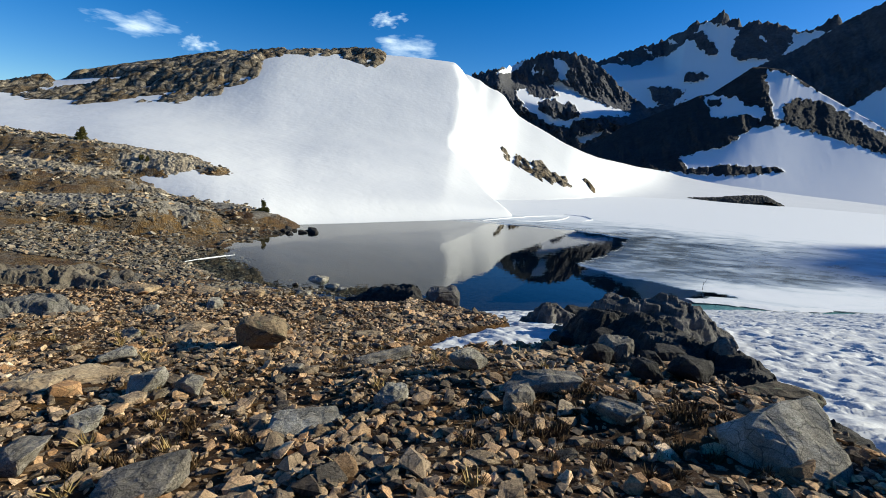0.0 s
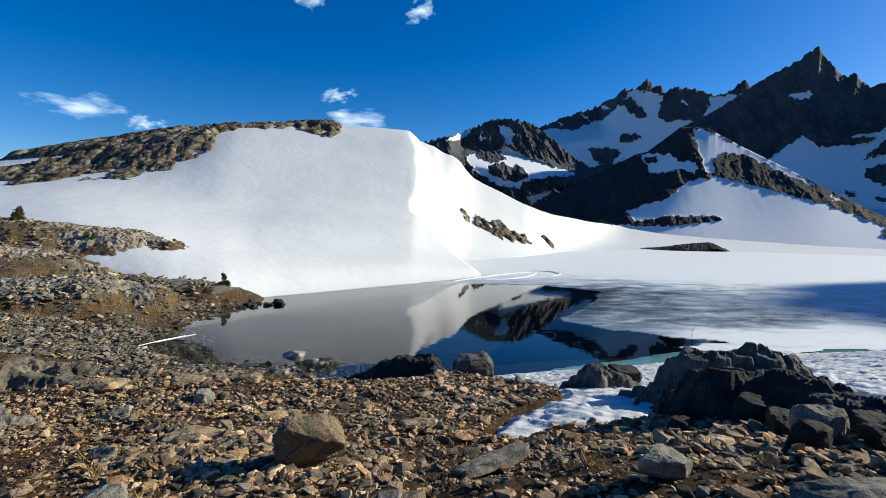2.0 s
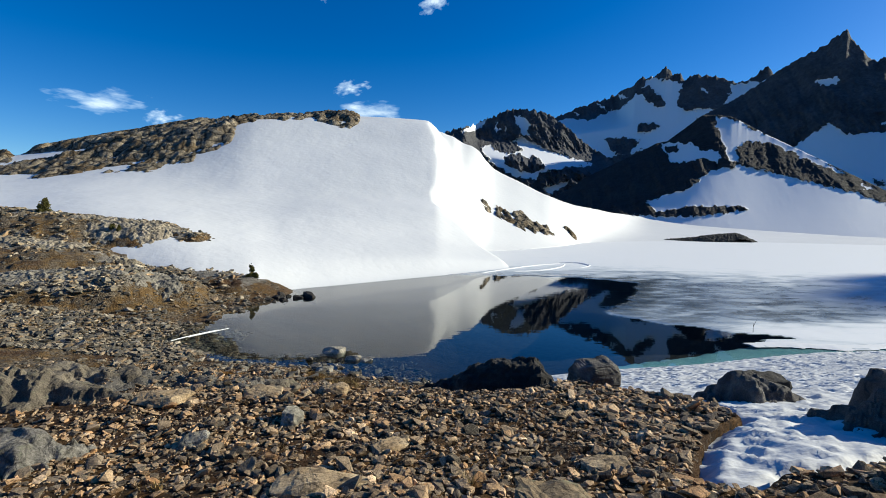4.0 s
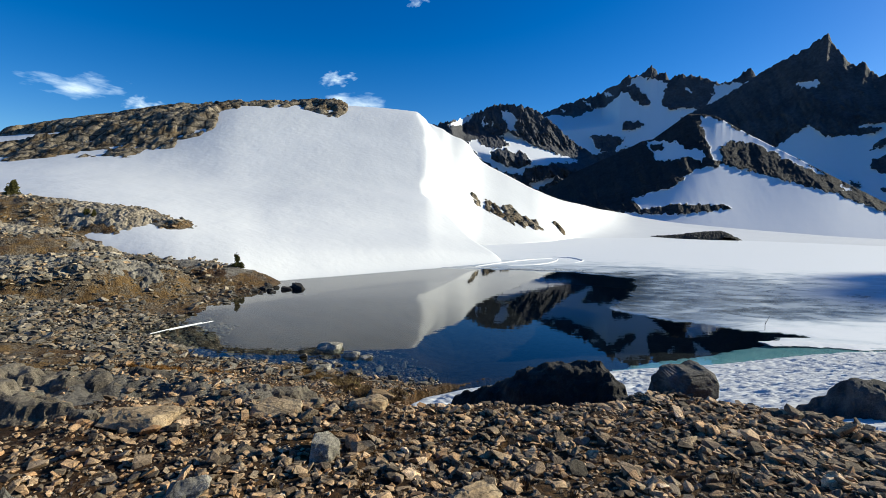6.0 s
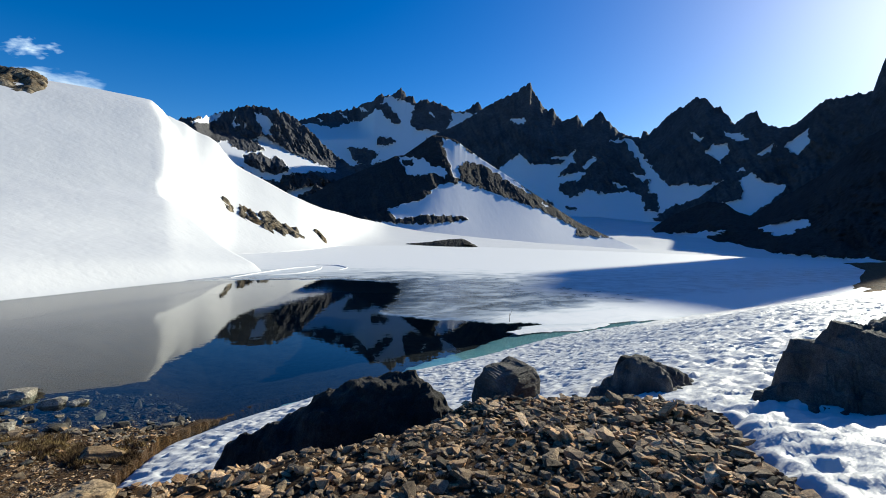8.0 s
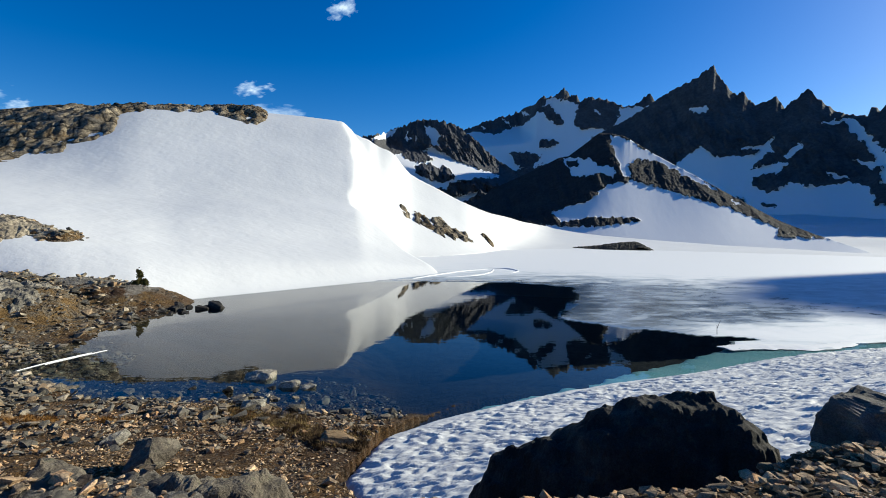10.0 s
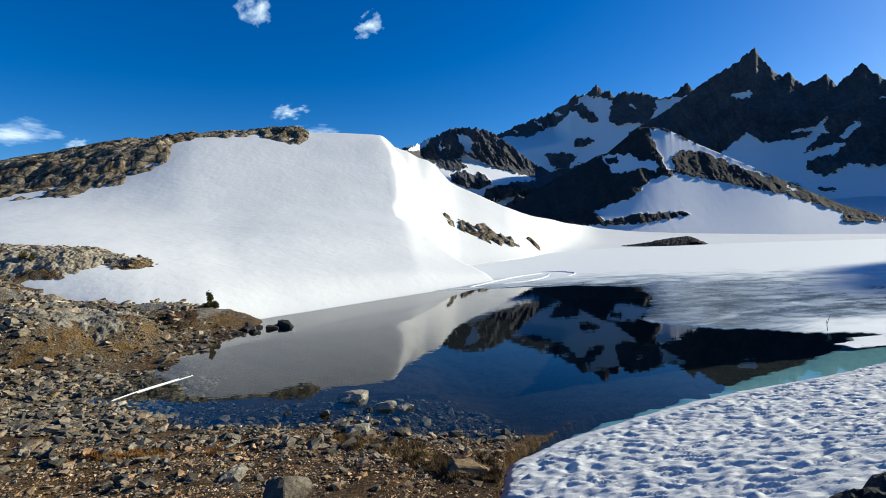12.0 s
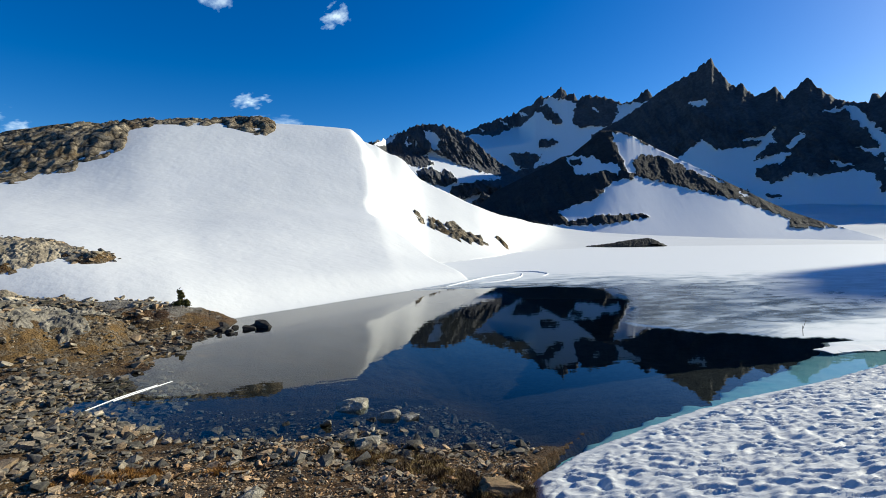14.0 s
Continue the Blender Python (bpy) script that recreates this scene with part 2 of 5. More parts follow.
def soil_material():
    n = Nodes("stony soil")
    base = n.ramp(n.noise(0.8, 7, 0.65), (0.3, (0.024, 0.013, 0.007)), (0.5, (0.075, 0.038, 0.016)), (0.72, (0.18, 0.10, 0.045)))
    grit = n.ramp(n.cells(34.0, out="Color"), (0.2, 0.3), (0.8, 1.3))
    pale = n.ramp(n.noise(9.0, 5, 0.75), (0.54, 0.0), (0.66, 0.75))
    chips = n.mix(0.8, (0.15, 0.125, 0.10), n.mix(1.0, grit, (0.34, 0.29, 0.23), "MULTIPLY"))
    color = n.mix(pale, base, chips)
    moss = n.ramp(n.noise(0.45, 7, 0.75), (0.46, 0.0), (0.56, 0.9))
    color = n.mix(moss, color, n.ramp(n.noise(5.0, 5, 0.7), (0.35, (0.035, 0.02, 0.008)), (0.65, (0.19, 0.095, 0.028))))
    # bed below the waterline: wet tone, plus the water's loss of light put into colour
    wet = n.ramp(n.value("low"), (0.0, 1.0), (1.0, 0.0))
    color = n.mix(wet, color, n.ramp(n.noise(2.2, 6, 0.7), (0.35, (0.008, 0.007, 0.006)), (0.7, (0.042, 0.036, 0.028))))
    bare = n.ramp(n.math("ADD", n.value("bedrock"), n.math("MULTIPLY", n.math("SUBTRACT", n.noise(1.6, 5, 0.7), 0.5), 0.8)), (0.45, 0.0), (0.6, 1.0))
    color = n.mix(bare, color, n.ramp(n.noise(1.3, 8, 0.7), (0.3, (0.08, 0.073, 0.064)), (0.5, (0.22, 0.197, 0.165)), (0.7, (0.42, 0.375, 0.31))))
    turf = n.math("MULTIPLY", n.ramp(n.math("SUBTRACT", n.noise(0.22, 7, 0.72), n.math("MULTIPLY", bare, 0.12)), (0.40, 0.0), (0.48, 0.9)), n.value("turfy"))
    color = n.mix(turf, color, n.mix(n.ramp(n.noise(0.7, 7, 0.75), (0.45, 0.0), (0.55, 0.8)), n.ramp(n.noise(2.0, 6, 0.75), (0.35, (0.07, 0.04, 0.016)), (0.65, (0.29, 0.18, 0.07))), n.ramp(n.noise(6.0, 5, 0.75), (0.4, (0.03, 0.02, 0.012)), (0.6, (0.26, 0.23, 0.18)))))
    a = n.bump(n.cells(9.0), 0.12)
    b = n.bump(n.noise(20.0, 7, 0.8), 0.09, after=a)
    return n.finish(color, 0.92, b, 0.2)


soil = soil_material()


def water_material():
    n = Nodes("clear lake water")
    ripple = n.bump(n.noise(1.1, 3, 0.5, stretch=(0.5, 1.4, 1.0)), 0.0022)
    clear = n.add("ShaderNodeBsdfTransparent")
    clear.inputs["Color"].default_value = (0.58, 0.63, 0.62, 1)
    gloss = n.add("ShaderNodeBsdfGlossy")
    gloss.inputs["Roughness"].default_value = 0.0
    gloss.inputs["Color"].default_value = (0.97, 0.97, 0.97, 1)
    n.join(ripple, gloss.inputs["Normal"])
    slant = n.add("ShaderNodeLayerWeight")
    slant.inputs["Blend"].default_value = 0.5
    gloss_part = n.math("ADD", n.math("MULTIPLY", n.math("POWER", slant.outputs["Facing"], 5.5), 0.98), 0.02)
    both = n.add("ShaderNodeMixShader")
    n.join(gloss_part, both.inputs[0])
    n.join(clear.outputs[0], both.inputs[1])
    n.join(gloss.outputs[0], both.inputs[2])
    n.join(both.outputs[0], n.out.inputs["Surface"])
    return n.mat


water_mat = water_material()


def ice_material():
    """Lake ice: white and crusted far out, grey, wet and streaked towards its edge."""
    n = Nodes("wet lake ice")
    streak = n.noise(0.42, 7, 0.65, stretch=(0.55, 1.1, 1.0), distort=0.5)
    crust = n.math("ADD", n.value("crust"), n.math("MULTIPLY", n.math("SUBTRACT", streak, 0.5), 1.5))
    color = n.ramp(crust, (0.15, (0.08, 0.10, 0.12)), (0.45, (0.30, 0.34, 0.37)), (0.75, (0.62, 0.65, 0.67)), (0.95, (0.71, 0.72, 0.73)))
    rough = n.ramp(crust, (0.3, 0.12), (0.7, 0.65))
    return n.finish(color, rough, n.bump(n.noise(1.5, 5, 0.6), 0.01), 0.5)


ice_mat = ice_material()


def shelf_material():
    n = Nodes("drowned ice")
    color = n.ramp(n.noise(0.8, 5, 0.6), (0.3, (0.30, 0.70, 0.76)), (0.7, (0.55, 0.86, 0.88)))
    return n.finish(color, 0.4, n.bump(n.noise(3.0, 4, 0.6), 0.03), 0.3)


shelf_mat = shelf_material()

# ---- ground, from the bench above the lake to the horizon ----
LAKE = [(-17, 30), (-14.9, 27.9), (-11.8, 25.6), (-7.8, 25.3), (-6.3, 23.7), (-3.9, 21.6), (0, 22), (10, 24.5), (34, 27.5), (70, 30), (180, 60), (300, 150), (190, 165), (140, 199), (91, 175), (47, 161), (18, 122), (8, 104), (7, 86), (1, 69), (-10, 60), (-18.2, 51), (-16.9, 47.6), (-15.4, 43.2), (-15.7, 39.4), (-16, 36), (-17.1, 33.7)]
SNOWBANK = [(-0.4, 7.75), (0.1, 7.5), (0.5, 7.75), (1.0, 7.7), (1.7, 7.9), (2.6, 7.9), (4.0, 6.0), (3.6, 3), (3.9, -10), (90, -20), (90, 34), (0, 24), (-3.4, 21.2), (-4.6, 18), (-4.2, 16), (-1.5, 13), (-0.2, 12.1), (1.0, 11.3), (1.6, 10.5), (1.3, 9.5), (0.45, 8.9), (0.0, 8.3)]
EDGE = [(-12, 16), (-6.3, 19), (-2.8, 21.5), (1.4, 23.2), (5.5, 24.3), (10, 25.2), (17, 27.4), (34, 28.3), (70, 31), (90, 34)]


def snowbank_height(x, y):
    d = curve(x, EDGE) - y
    z = curve(d, [(-3, -0.25), (0, 0.12), (1, 0.35), (4, 1.0), (8, 2.3), (12, 3.6), (14, 4.02), (17, 4.35), (20, 4.7), (40, 6.2)])
    return z + 0.24 * np.exp(-((x - 1.0) ** 2 + (y - 8.5) ** 2) / 6.0)


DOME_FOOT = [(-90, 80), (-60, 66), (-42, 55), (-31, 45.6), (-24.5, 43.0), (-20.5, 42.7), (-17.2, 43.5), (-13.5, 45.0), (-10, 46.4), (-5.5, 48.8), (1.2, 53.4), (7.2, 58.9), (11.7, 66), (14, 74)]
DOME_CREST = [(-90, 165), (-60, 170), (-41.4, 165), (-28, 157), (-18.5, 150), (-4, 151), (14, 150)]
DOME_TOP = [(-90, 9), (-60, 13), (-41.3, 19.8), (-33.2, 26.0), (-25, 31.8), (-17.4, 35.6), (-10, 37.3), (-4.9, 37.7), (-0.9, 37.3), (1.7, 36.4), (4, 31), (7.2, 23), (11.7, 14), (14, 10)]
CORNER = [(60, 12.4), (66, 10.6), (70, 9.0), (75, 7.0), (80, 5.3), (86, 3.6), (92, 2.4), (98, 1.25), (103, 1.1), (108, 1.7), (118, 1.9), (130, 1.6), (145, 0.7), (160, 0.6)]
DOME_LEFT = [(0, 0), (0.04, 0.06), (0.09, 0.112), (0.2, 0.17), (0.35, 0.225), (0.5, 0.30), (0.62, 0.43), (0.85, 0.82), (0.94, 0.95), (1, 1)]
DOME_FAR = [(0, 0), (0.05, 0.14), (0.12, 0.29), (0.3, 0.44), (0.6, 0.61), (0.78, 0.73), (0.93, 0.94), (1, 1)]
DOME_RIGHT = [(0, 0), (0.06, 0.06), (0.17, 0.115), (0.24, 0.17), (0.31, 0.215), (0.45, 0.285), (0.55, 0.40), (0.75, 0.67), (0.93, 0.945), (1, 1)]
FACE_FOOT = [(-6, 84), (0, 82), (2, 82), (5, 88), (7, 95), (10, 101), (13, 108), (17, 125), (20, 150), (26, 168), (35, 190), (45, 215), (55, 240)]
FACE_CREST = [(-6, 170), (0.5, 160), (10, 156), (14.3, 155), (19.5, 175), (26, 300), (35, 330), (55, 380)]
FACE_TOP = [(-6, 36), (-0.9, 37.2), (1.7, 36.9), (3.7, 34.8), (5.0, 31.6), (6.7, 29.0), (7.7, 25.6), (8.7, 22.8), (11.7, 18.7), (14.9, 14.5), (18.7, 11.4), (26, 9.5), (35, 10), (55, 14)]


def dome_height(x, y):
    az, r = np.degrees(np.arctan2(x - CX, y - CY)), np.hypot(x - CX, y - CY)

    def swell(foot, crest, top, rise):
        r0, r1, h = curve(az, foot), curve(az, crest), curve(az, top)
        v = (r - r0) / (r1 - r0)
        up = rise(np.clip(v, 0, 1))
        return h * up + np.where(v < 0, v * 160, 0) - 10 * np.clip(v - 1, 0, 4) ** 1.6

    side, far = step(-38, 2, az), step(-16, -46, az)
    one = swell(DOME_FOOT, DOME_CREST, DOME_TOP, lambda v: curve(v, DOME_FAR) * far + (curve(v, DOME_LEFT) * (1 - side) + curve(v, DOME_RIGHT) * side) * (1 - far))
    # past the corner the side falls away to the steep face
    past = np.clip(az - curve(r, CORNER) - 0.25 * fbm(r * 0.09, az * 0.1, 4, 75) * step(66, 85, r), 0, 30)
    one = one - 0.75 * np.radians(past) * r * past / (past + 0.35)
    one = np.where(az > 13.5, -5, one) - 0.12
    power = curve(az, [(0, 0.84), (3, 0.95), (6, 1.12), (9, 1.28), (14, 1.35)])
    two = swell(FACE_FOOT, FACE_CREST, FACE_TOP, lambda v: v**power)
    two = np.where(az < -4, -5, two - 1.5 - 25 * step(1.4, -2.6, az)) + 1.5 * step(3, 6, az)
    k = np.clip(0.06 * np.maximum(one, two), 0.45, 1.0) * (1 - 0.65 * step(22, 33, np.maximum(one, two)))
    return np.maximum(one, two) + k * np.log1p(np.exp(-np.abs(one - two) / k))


def ground_height(x, y):
    shore = -inside(x, y, LAKE)
    low = np.where(shore > 0, 0.02 + 0.125 * shore - 0.0006 * shore**2, 0.16 * shore)
    low = np.where(shore < -1.5, low - 0.010 * (shore + 1.5) ** 2, low)
    low = np.clip(low, -4.5, 5.5)
    bench = curve(y - 0.7 * step(-1.5, 0.3, x), [(-60, 13), (-8, 7.4), (0, 5.98), (4.5, 5.15), (8.9, 4.25), (11.0, 4.1), (11.6, 3.85), (12.6, 2.9), (14.2, 2.0), (16, 1.35), (18.5, 0.8), (24, -0.6), (40, -6)])
    bench = bench + 0.05 * np.clip(x + 3.5, -8, 8) * step(10.5, 4, y) - 0.03
    bench = bench - 1.6 * step(2.75, 3.9, x) * step(11, 9, y)
    bench = bench - 0.26 * np.exp(-((x - 0.3) ** 2 + (y - 6.9) ** 2) / 1.4)
    bench = bench - 0.35 * np.exp(-(((x + 2.3) / 1.3) ** 2) - ((y - 12.1) / 0.8) ** 2)
    z = np.maximum(bench, low) + 0.25 * np.exp(-np.abs(bench - low) / 0.5)
    z = z + np.where(y < 16, 0.08, 0.12) * fbm(x * 0.45, y * 0.45, 4, 3) + 0.035 * fbm(x * 2.3, y * 2.3, 3, 9)
    # outcrops of bedrock
    rough = 0.10 * ridged(x * 0.8, y * 0.8, 5, 21, 0.6) + 0.16 * blocks(x * 1.3 + 0.4 * y, y * 1.1, 23) + 0.08 * blocks(x * 3.6, y * 3.1, 24)
    bx, by = x + 0.5 * fbm(x * 0.8, y * 0.8, 3, 27), y + 0.5 * fbm(x * 0.8, y * 0.8, 3, 28)
    for a, b, w, p in OUTCROPS:
        z = np.maximum(z, spine(bx, by, a, b, w, p) + rough * 0.5 - 0.22)
    # the bank on the far side of the bay
    wx, wy = x + 0.6 * fbm(x * 0.35, y * 0.35, 3, 31), y + 0.6 * fbm(x * 0.35, y * 0.35, 3, 32)
    craggy = 0.35 * ridged(x * 0.2, y * 0.2, 4, 33) + 0.12 * blocks(wx * 0.7, wy * 0.8, 35) + 0.06 * blocks(wx * 2.0, wy * 2.2, 36) - 0.15
    for a, b, w, p in BANKS:
        z = np.maximum(z, spine(x, y, a, b, w, p) + craggy * np.clip((a[2] + b[2]) / 8, 0.35, 1))
    ledge = z / 0.55 + 0.9 * fbm(x * 0.13, y * 0.13, 4, 37) + 0.25 * fbm(x * 0.9, y * 0.9, 3, 38)
    stepped = z + 0.55 * (np.floor(ledge) + step(0.55, 1.0, ledge - np.floor(ledge)) - ledge)
    z = z + (stepped - z) * 0.4 * step(-13, -19, x) * step(28, 34, y)
    bank = inside(x, y, SNOWBANK)
    snow = snowbank_height(x, y)
    rock = np.zeros(np.shape(x), bool)
    for a, b, w, p in OUTCROPS[:3]:
        rock |= spine(x, y, a, b, w * 1.1, p) > snow
    under = snow - 0.12 - 0.3 * step(0, 0.35, bank)
    over = np.maximum(np.minimum(z, snow + 0.05 - 0.4 * bank), snow + 0.05 * step(0.0, 0.6, -bank))
    near = step(14, 5, np.hypot(x - 0, y - 10)) * (y > 6.5)
    z = np.where(bank > 0, np.where(rock, z, np.minimum(z, under)), z * (1 - near * step(1.0, 0, -bank)) + over * near * step(1.0, 0, -bank))
    # out of sight below the snow
    r = np.hypot(x - CX, y - CY)
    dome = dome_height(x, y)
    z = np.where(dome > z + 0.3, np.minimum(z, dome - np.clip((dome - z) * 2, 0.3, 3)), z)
    return z - 6 * step(200, 320, r)


OUTCROPS = [((2.75, 6.8, 5.2), (3.2, 5.2, 5.40), 0.75, 2.0), ((3.2, 5.2, 5.40), (3.5, 4.1, 5.30), 0.75, 2.0), ((3.4, 8.95, 4.7), (4.3, 8.8, 4.95), 0.6, 2.2), ((-9.8, 8.3, 4.6), (-8.0, 8.2, 4.4), 1.2, 2.4), ((-10, 11.6, 4.25), (-6.0, 12.0, 4.05), 0.9, 2.2)]
BANKS = [((-95, 66, 9.5), (-62, 61, 8.0), 7.0, 2), ((-62, 61, 8.0), (-40, 57.0, 6.7), 4.6, 2), ((-40, 57.0, 6.7), (-31.0, 56.0, 5.8), 3.6, 2), ((-31.0, 56.0, 5.8), (-26.6, 54.6, 4.9), 2.3, 2.4), ((-70, 48, 5.6), (-36, 48.6, 3.9), 5.5, 2), ((-36, 48.2, 3.7), (-28.5, 48.0, 2.35), 3.2, 2), ((-28.5, 48.0, 2.35), (-18.6, 46.6, 1.45), 3.4, 2), ((-60, 35, 4.2), (-33, 36.4, 2.5), 4.0, 2), ((-33, 36.4, 2.6), (-25, 39.0, 2.85), 3.3, 2.6), ((-25, 39.0, 2.85), (-21.6, 40.2, 2.05), 2.6, 2.4)]


def bedrock(x, y):
    """How far bare rock rather than soil lies at a place."""
    x, y = x + 0.5 * fbm(x * 0.8, y * 0.8, 3, 27), y + 0.5 * fbm(x * 0.8, y * 0.8, 3, 28)
    best = np.full(np.shape(x), -9.0)
    for a, b, w, p in OUTCROPS + BANKS:
        flat = (a[0], a[1], 0), (b[0], b[1], 0)
        best = np.maximum(best, spine(x, y, *flat, w, p) + (1.0 if a[0] > -15 else 1.35 if p > 2.5 else 0.75))
    return np.clip(best + 0.5 * fbm(x * 0.3, y * 0.3, 3, 30), 0, 1)


def ground_grid():
    az = np.concatenate([np.arange(-72, 80, 0.25), np.arange(80, 288, 4.0)])
    r = np.concatenate([[0.001], 0.35 * 1.03 ** np.arange(0, 72), 3 * 1.014 ** np.arange(0, 160), 28 * 1.009 ** np.arange(0, 106), 72.5 * 1.03 ** np.arange(0, 14), 110 * 1.16 ** np.arange(0, 25)])
    a, rr = np.meshgrid(az, r)
    x, y = polar(a, rr)
    return x, y, ground_height(x, y)


gx, gy, gz = ground_grid()
ground = tagged(sheet("ground", gx, gy, gz, soil, wrap=True, low=np.clip((gz + 0.15) / 0.3, 0, 1), bedrock=bedrock(gx, gy), turfy=np.maximum(step(-11.5, -18, gx + 2 * fbm(gx * 0.3, gy * 0.3, 3, 29)), 0.3 * step(14.5, 18.5, gy) * step(-1, -3, gx))), "brown stony soil with moss, sloping down to a lake", "ground", kind="structure")

# ---- water and ice ----
def flat(name, corners, z, mat, thick=0.0):
    bm = bmesh.new()
    face = bm.faces.new([bm.verts.new((x, y, z)) for x, y in corners])
    if thick:
        low = bmesh.ops.extrude_face_region(bm, geom=[face])["geom"]
        bmesh.ops.translate(bm, vec=(0, 0, thick), verts=[g for g in low if isinstance(g, bmesh.types.BMVert)])
        bmesh.ops.recalc_face_normals(bm, faces=bm.faces)
    bm.normal_update()
    if not thick and face.normal.z < 0:
        face.normal_flip()
    bmesh.ops.triangulate(bm, faces=bm.faces)
    me = bpy.data.meshes.new(name)
    bm.to_mesh(me)
    bm.free()
    me.materials.append(mat)
    return new(name, me)


lake_water = tagged(flat("lake_water", [(-60, 10), (420, 10), (420, 260), (-60, 260)], 0.0, water_mat), "clear still dark lake water mirroring snow and peaks", "water", kind="structure")

ICE = [(-3, 61.5), (4.8, 60.8), (11, 60.2), (17, 58.7), (20.7, 54.6), (17.5, 48), (14.8, 43.6), (10.9, 38.2), (12.3, 35.3), (17.5, 31.8), (19.6, 30.6), (17.0, 30.0), (15.8, 29.0), (21, 28.4), (25, 28.9), (33, 28.0), (42, 28.2), (70, 30), (330, 60), (340, 240), (-3, 240)]


def ice_sheet():
    y, x = np.meshgrid(27.0 * 1.011 ** np.arange(0, 200), np.concatenate([np.arange(-4, 60, 0.3), 60 * 1.02 ** np.arange(0, 86)]), indexing="ij")
    d = inside(x, y, ICE) + 0.5 * fbm(x * 0.5, y * 0.5, 4, 41)
    z = np.where(d > 0, 0.035 + 0.012 * fbm(x * 0.8, y * 0.8, 3, 44), -0.02)
    z = np.where((d > 0) & (d < 0.3), 0.035, z)
    crust = step(52, 84, y) * 0.70 + 0.36 + step(6.0, 0, np.abs(y - 31 - 0.06 * (x - 20))) * step(12, 20, x) * 0.6 - step(3, 0, d) * step(36, 42, y) * 0.25 + step(22, 50, x) * 0.32
    return sheet("lake_ice", x, y, z, ice_mat, keep=d > 0, crust=crust)


lake_ice = tagged(ice_sheet(), "grey wet lake ice with white crusted streaks", "ice", kind="structure")


def shelf_sheet():
    x, t = np.meshgrid(np.arange(-4, 60, 0.2), np.linspace(0, 1, 14))
    out = curve(x, [(-4, 0.45), (0, 0.8), (5, 1.1), (8, 1.8), (12, 2.2), (20, 2.6), (30, 2.8), (60, 1.2)]) + 0.25 * fbm(x * 1.1, x * 0 + 3, 3, 52)
    y = curve(x, EDGE) - 0.6 + t * (out + 0.6)
    return sheet("drowned_ice_shelf", x, y, -0.03 - 0.22 * t**3 - 0.6 * np.clip(t - 0.93, 0, 1) / 0.07 + 0.01 * fbm(x * 2, y * 2, 2, 53), shelf_mat)


tagged(shelf_sheet(), "turquoise drowned ice shelf along the snow edge", "ice", kind="structure")


def snowbank_sheet():
    x, y = np.meshgrid(np.concatenate([np.arange(-6.5, 9, 0.055), np.arange(9, 22, 0.09), 22 * 1.012 ** np.arange(0, 95)]), np.concatenate([np.arange(-6, 5, 0.4), np.arange(5, 29, 0.06), np.arange(29, 34, 0.3)]))
    d = inside(x, y, SNOWBANK)
    edge = curve(x, EDGE) - y + 0.12 * fbm(x * 0.9, y * 0.9, 3, 61)
    wx, wy = x + 0.16 * fbm(x * 0.9, y * 0.9, 2, 62), y + 0.16 * fbm(x * 0.9, y * 0.9, 2, 63)
    along, across = 0.88 * wx - 0.48 * wy, 0.48 * wx + 0.88 * wy
    near = step(13, 9, y) * step(5, 3, x)
    ripples = 0.55 * near * (0.42 - np.abs(perlin(along * 0.7, across * 2.5, 64))) + (1 - 0.35 * near) * 0.7 * (0.42 - np.abs(perlin(along * 1.5, across * 3.6, 65)))
    cups = ripples + 0.2 * perlin(wx * 4.5, wy * 7.0, 66)
    z = snowbank_height(x, y) + 0.19 * cups * step(-0.1, 0.8, edge)
    z = np.where(edge < 0, -0.12 + 1.5 * np.clip(edge, -1, 0), z)
    z = z - 0.10 * step(0.22, 0, d) - 0.6 * step(0, 0.8, -d)
    return sheet("snowbank", x, y, z, snow_near, keep=(edge > -0.5) & (d > -1.2))


tagged(snowbank_sheet(), "white suncupped spring snowbank sloping into the lake", "snow", kind="structure")


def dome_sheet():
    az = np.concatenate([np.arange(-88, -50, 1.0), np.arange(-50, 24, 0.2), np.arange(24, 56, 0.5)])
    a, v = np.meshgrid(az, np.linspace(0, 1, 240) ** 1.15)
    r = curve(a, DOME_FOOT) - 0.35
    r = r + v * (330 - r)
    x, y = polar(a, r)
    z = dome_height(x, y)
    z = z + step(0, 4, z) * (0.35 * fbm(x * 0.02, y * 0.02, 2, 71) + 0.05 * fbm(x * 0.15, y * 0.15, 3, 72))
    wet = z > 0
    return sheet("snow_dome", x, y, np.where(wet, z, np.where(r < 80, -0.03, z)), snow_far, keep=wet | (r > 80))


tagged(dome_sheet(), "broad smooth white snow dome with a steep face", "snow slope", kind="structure")


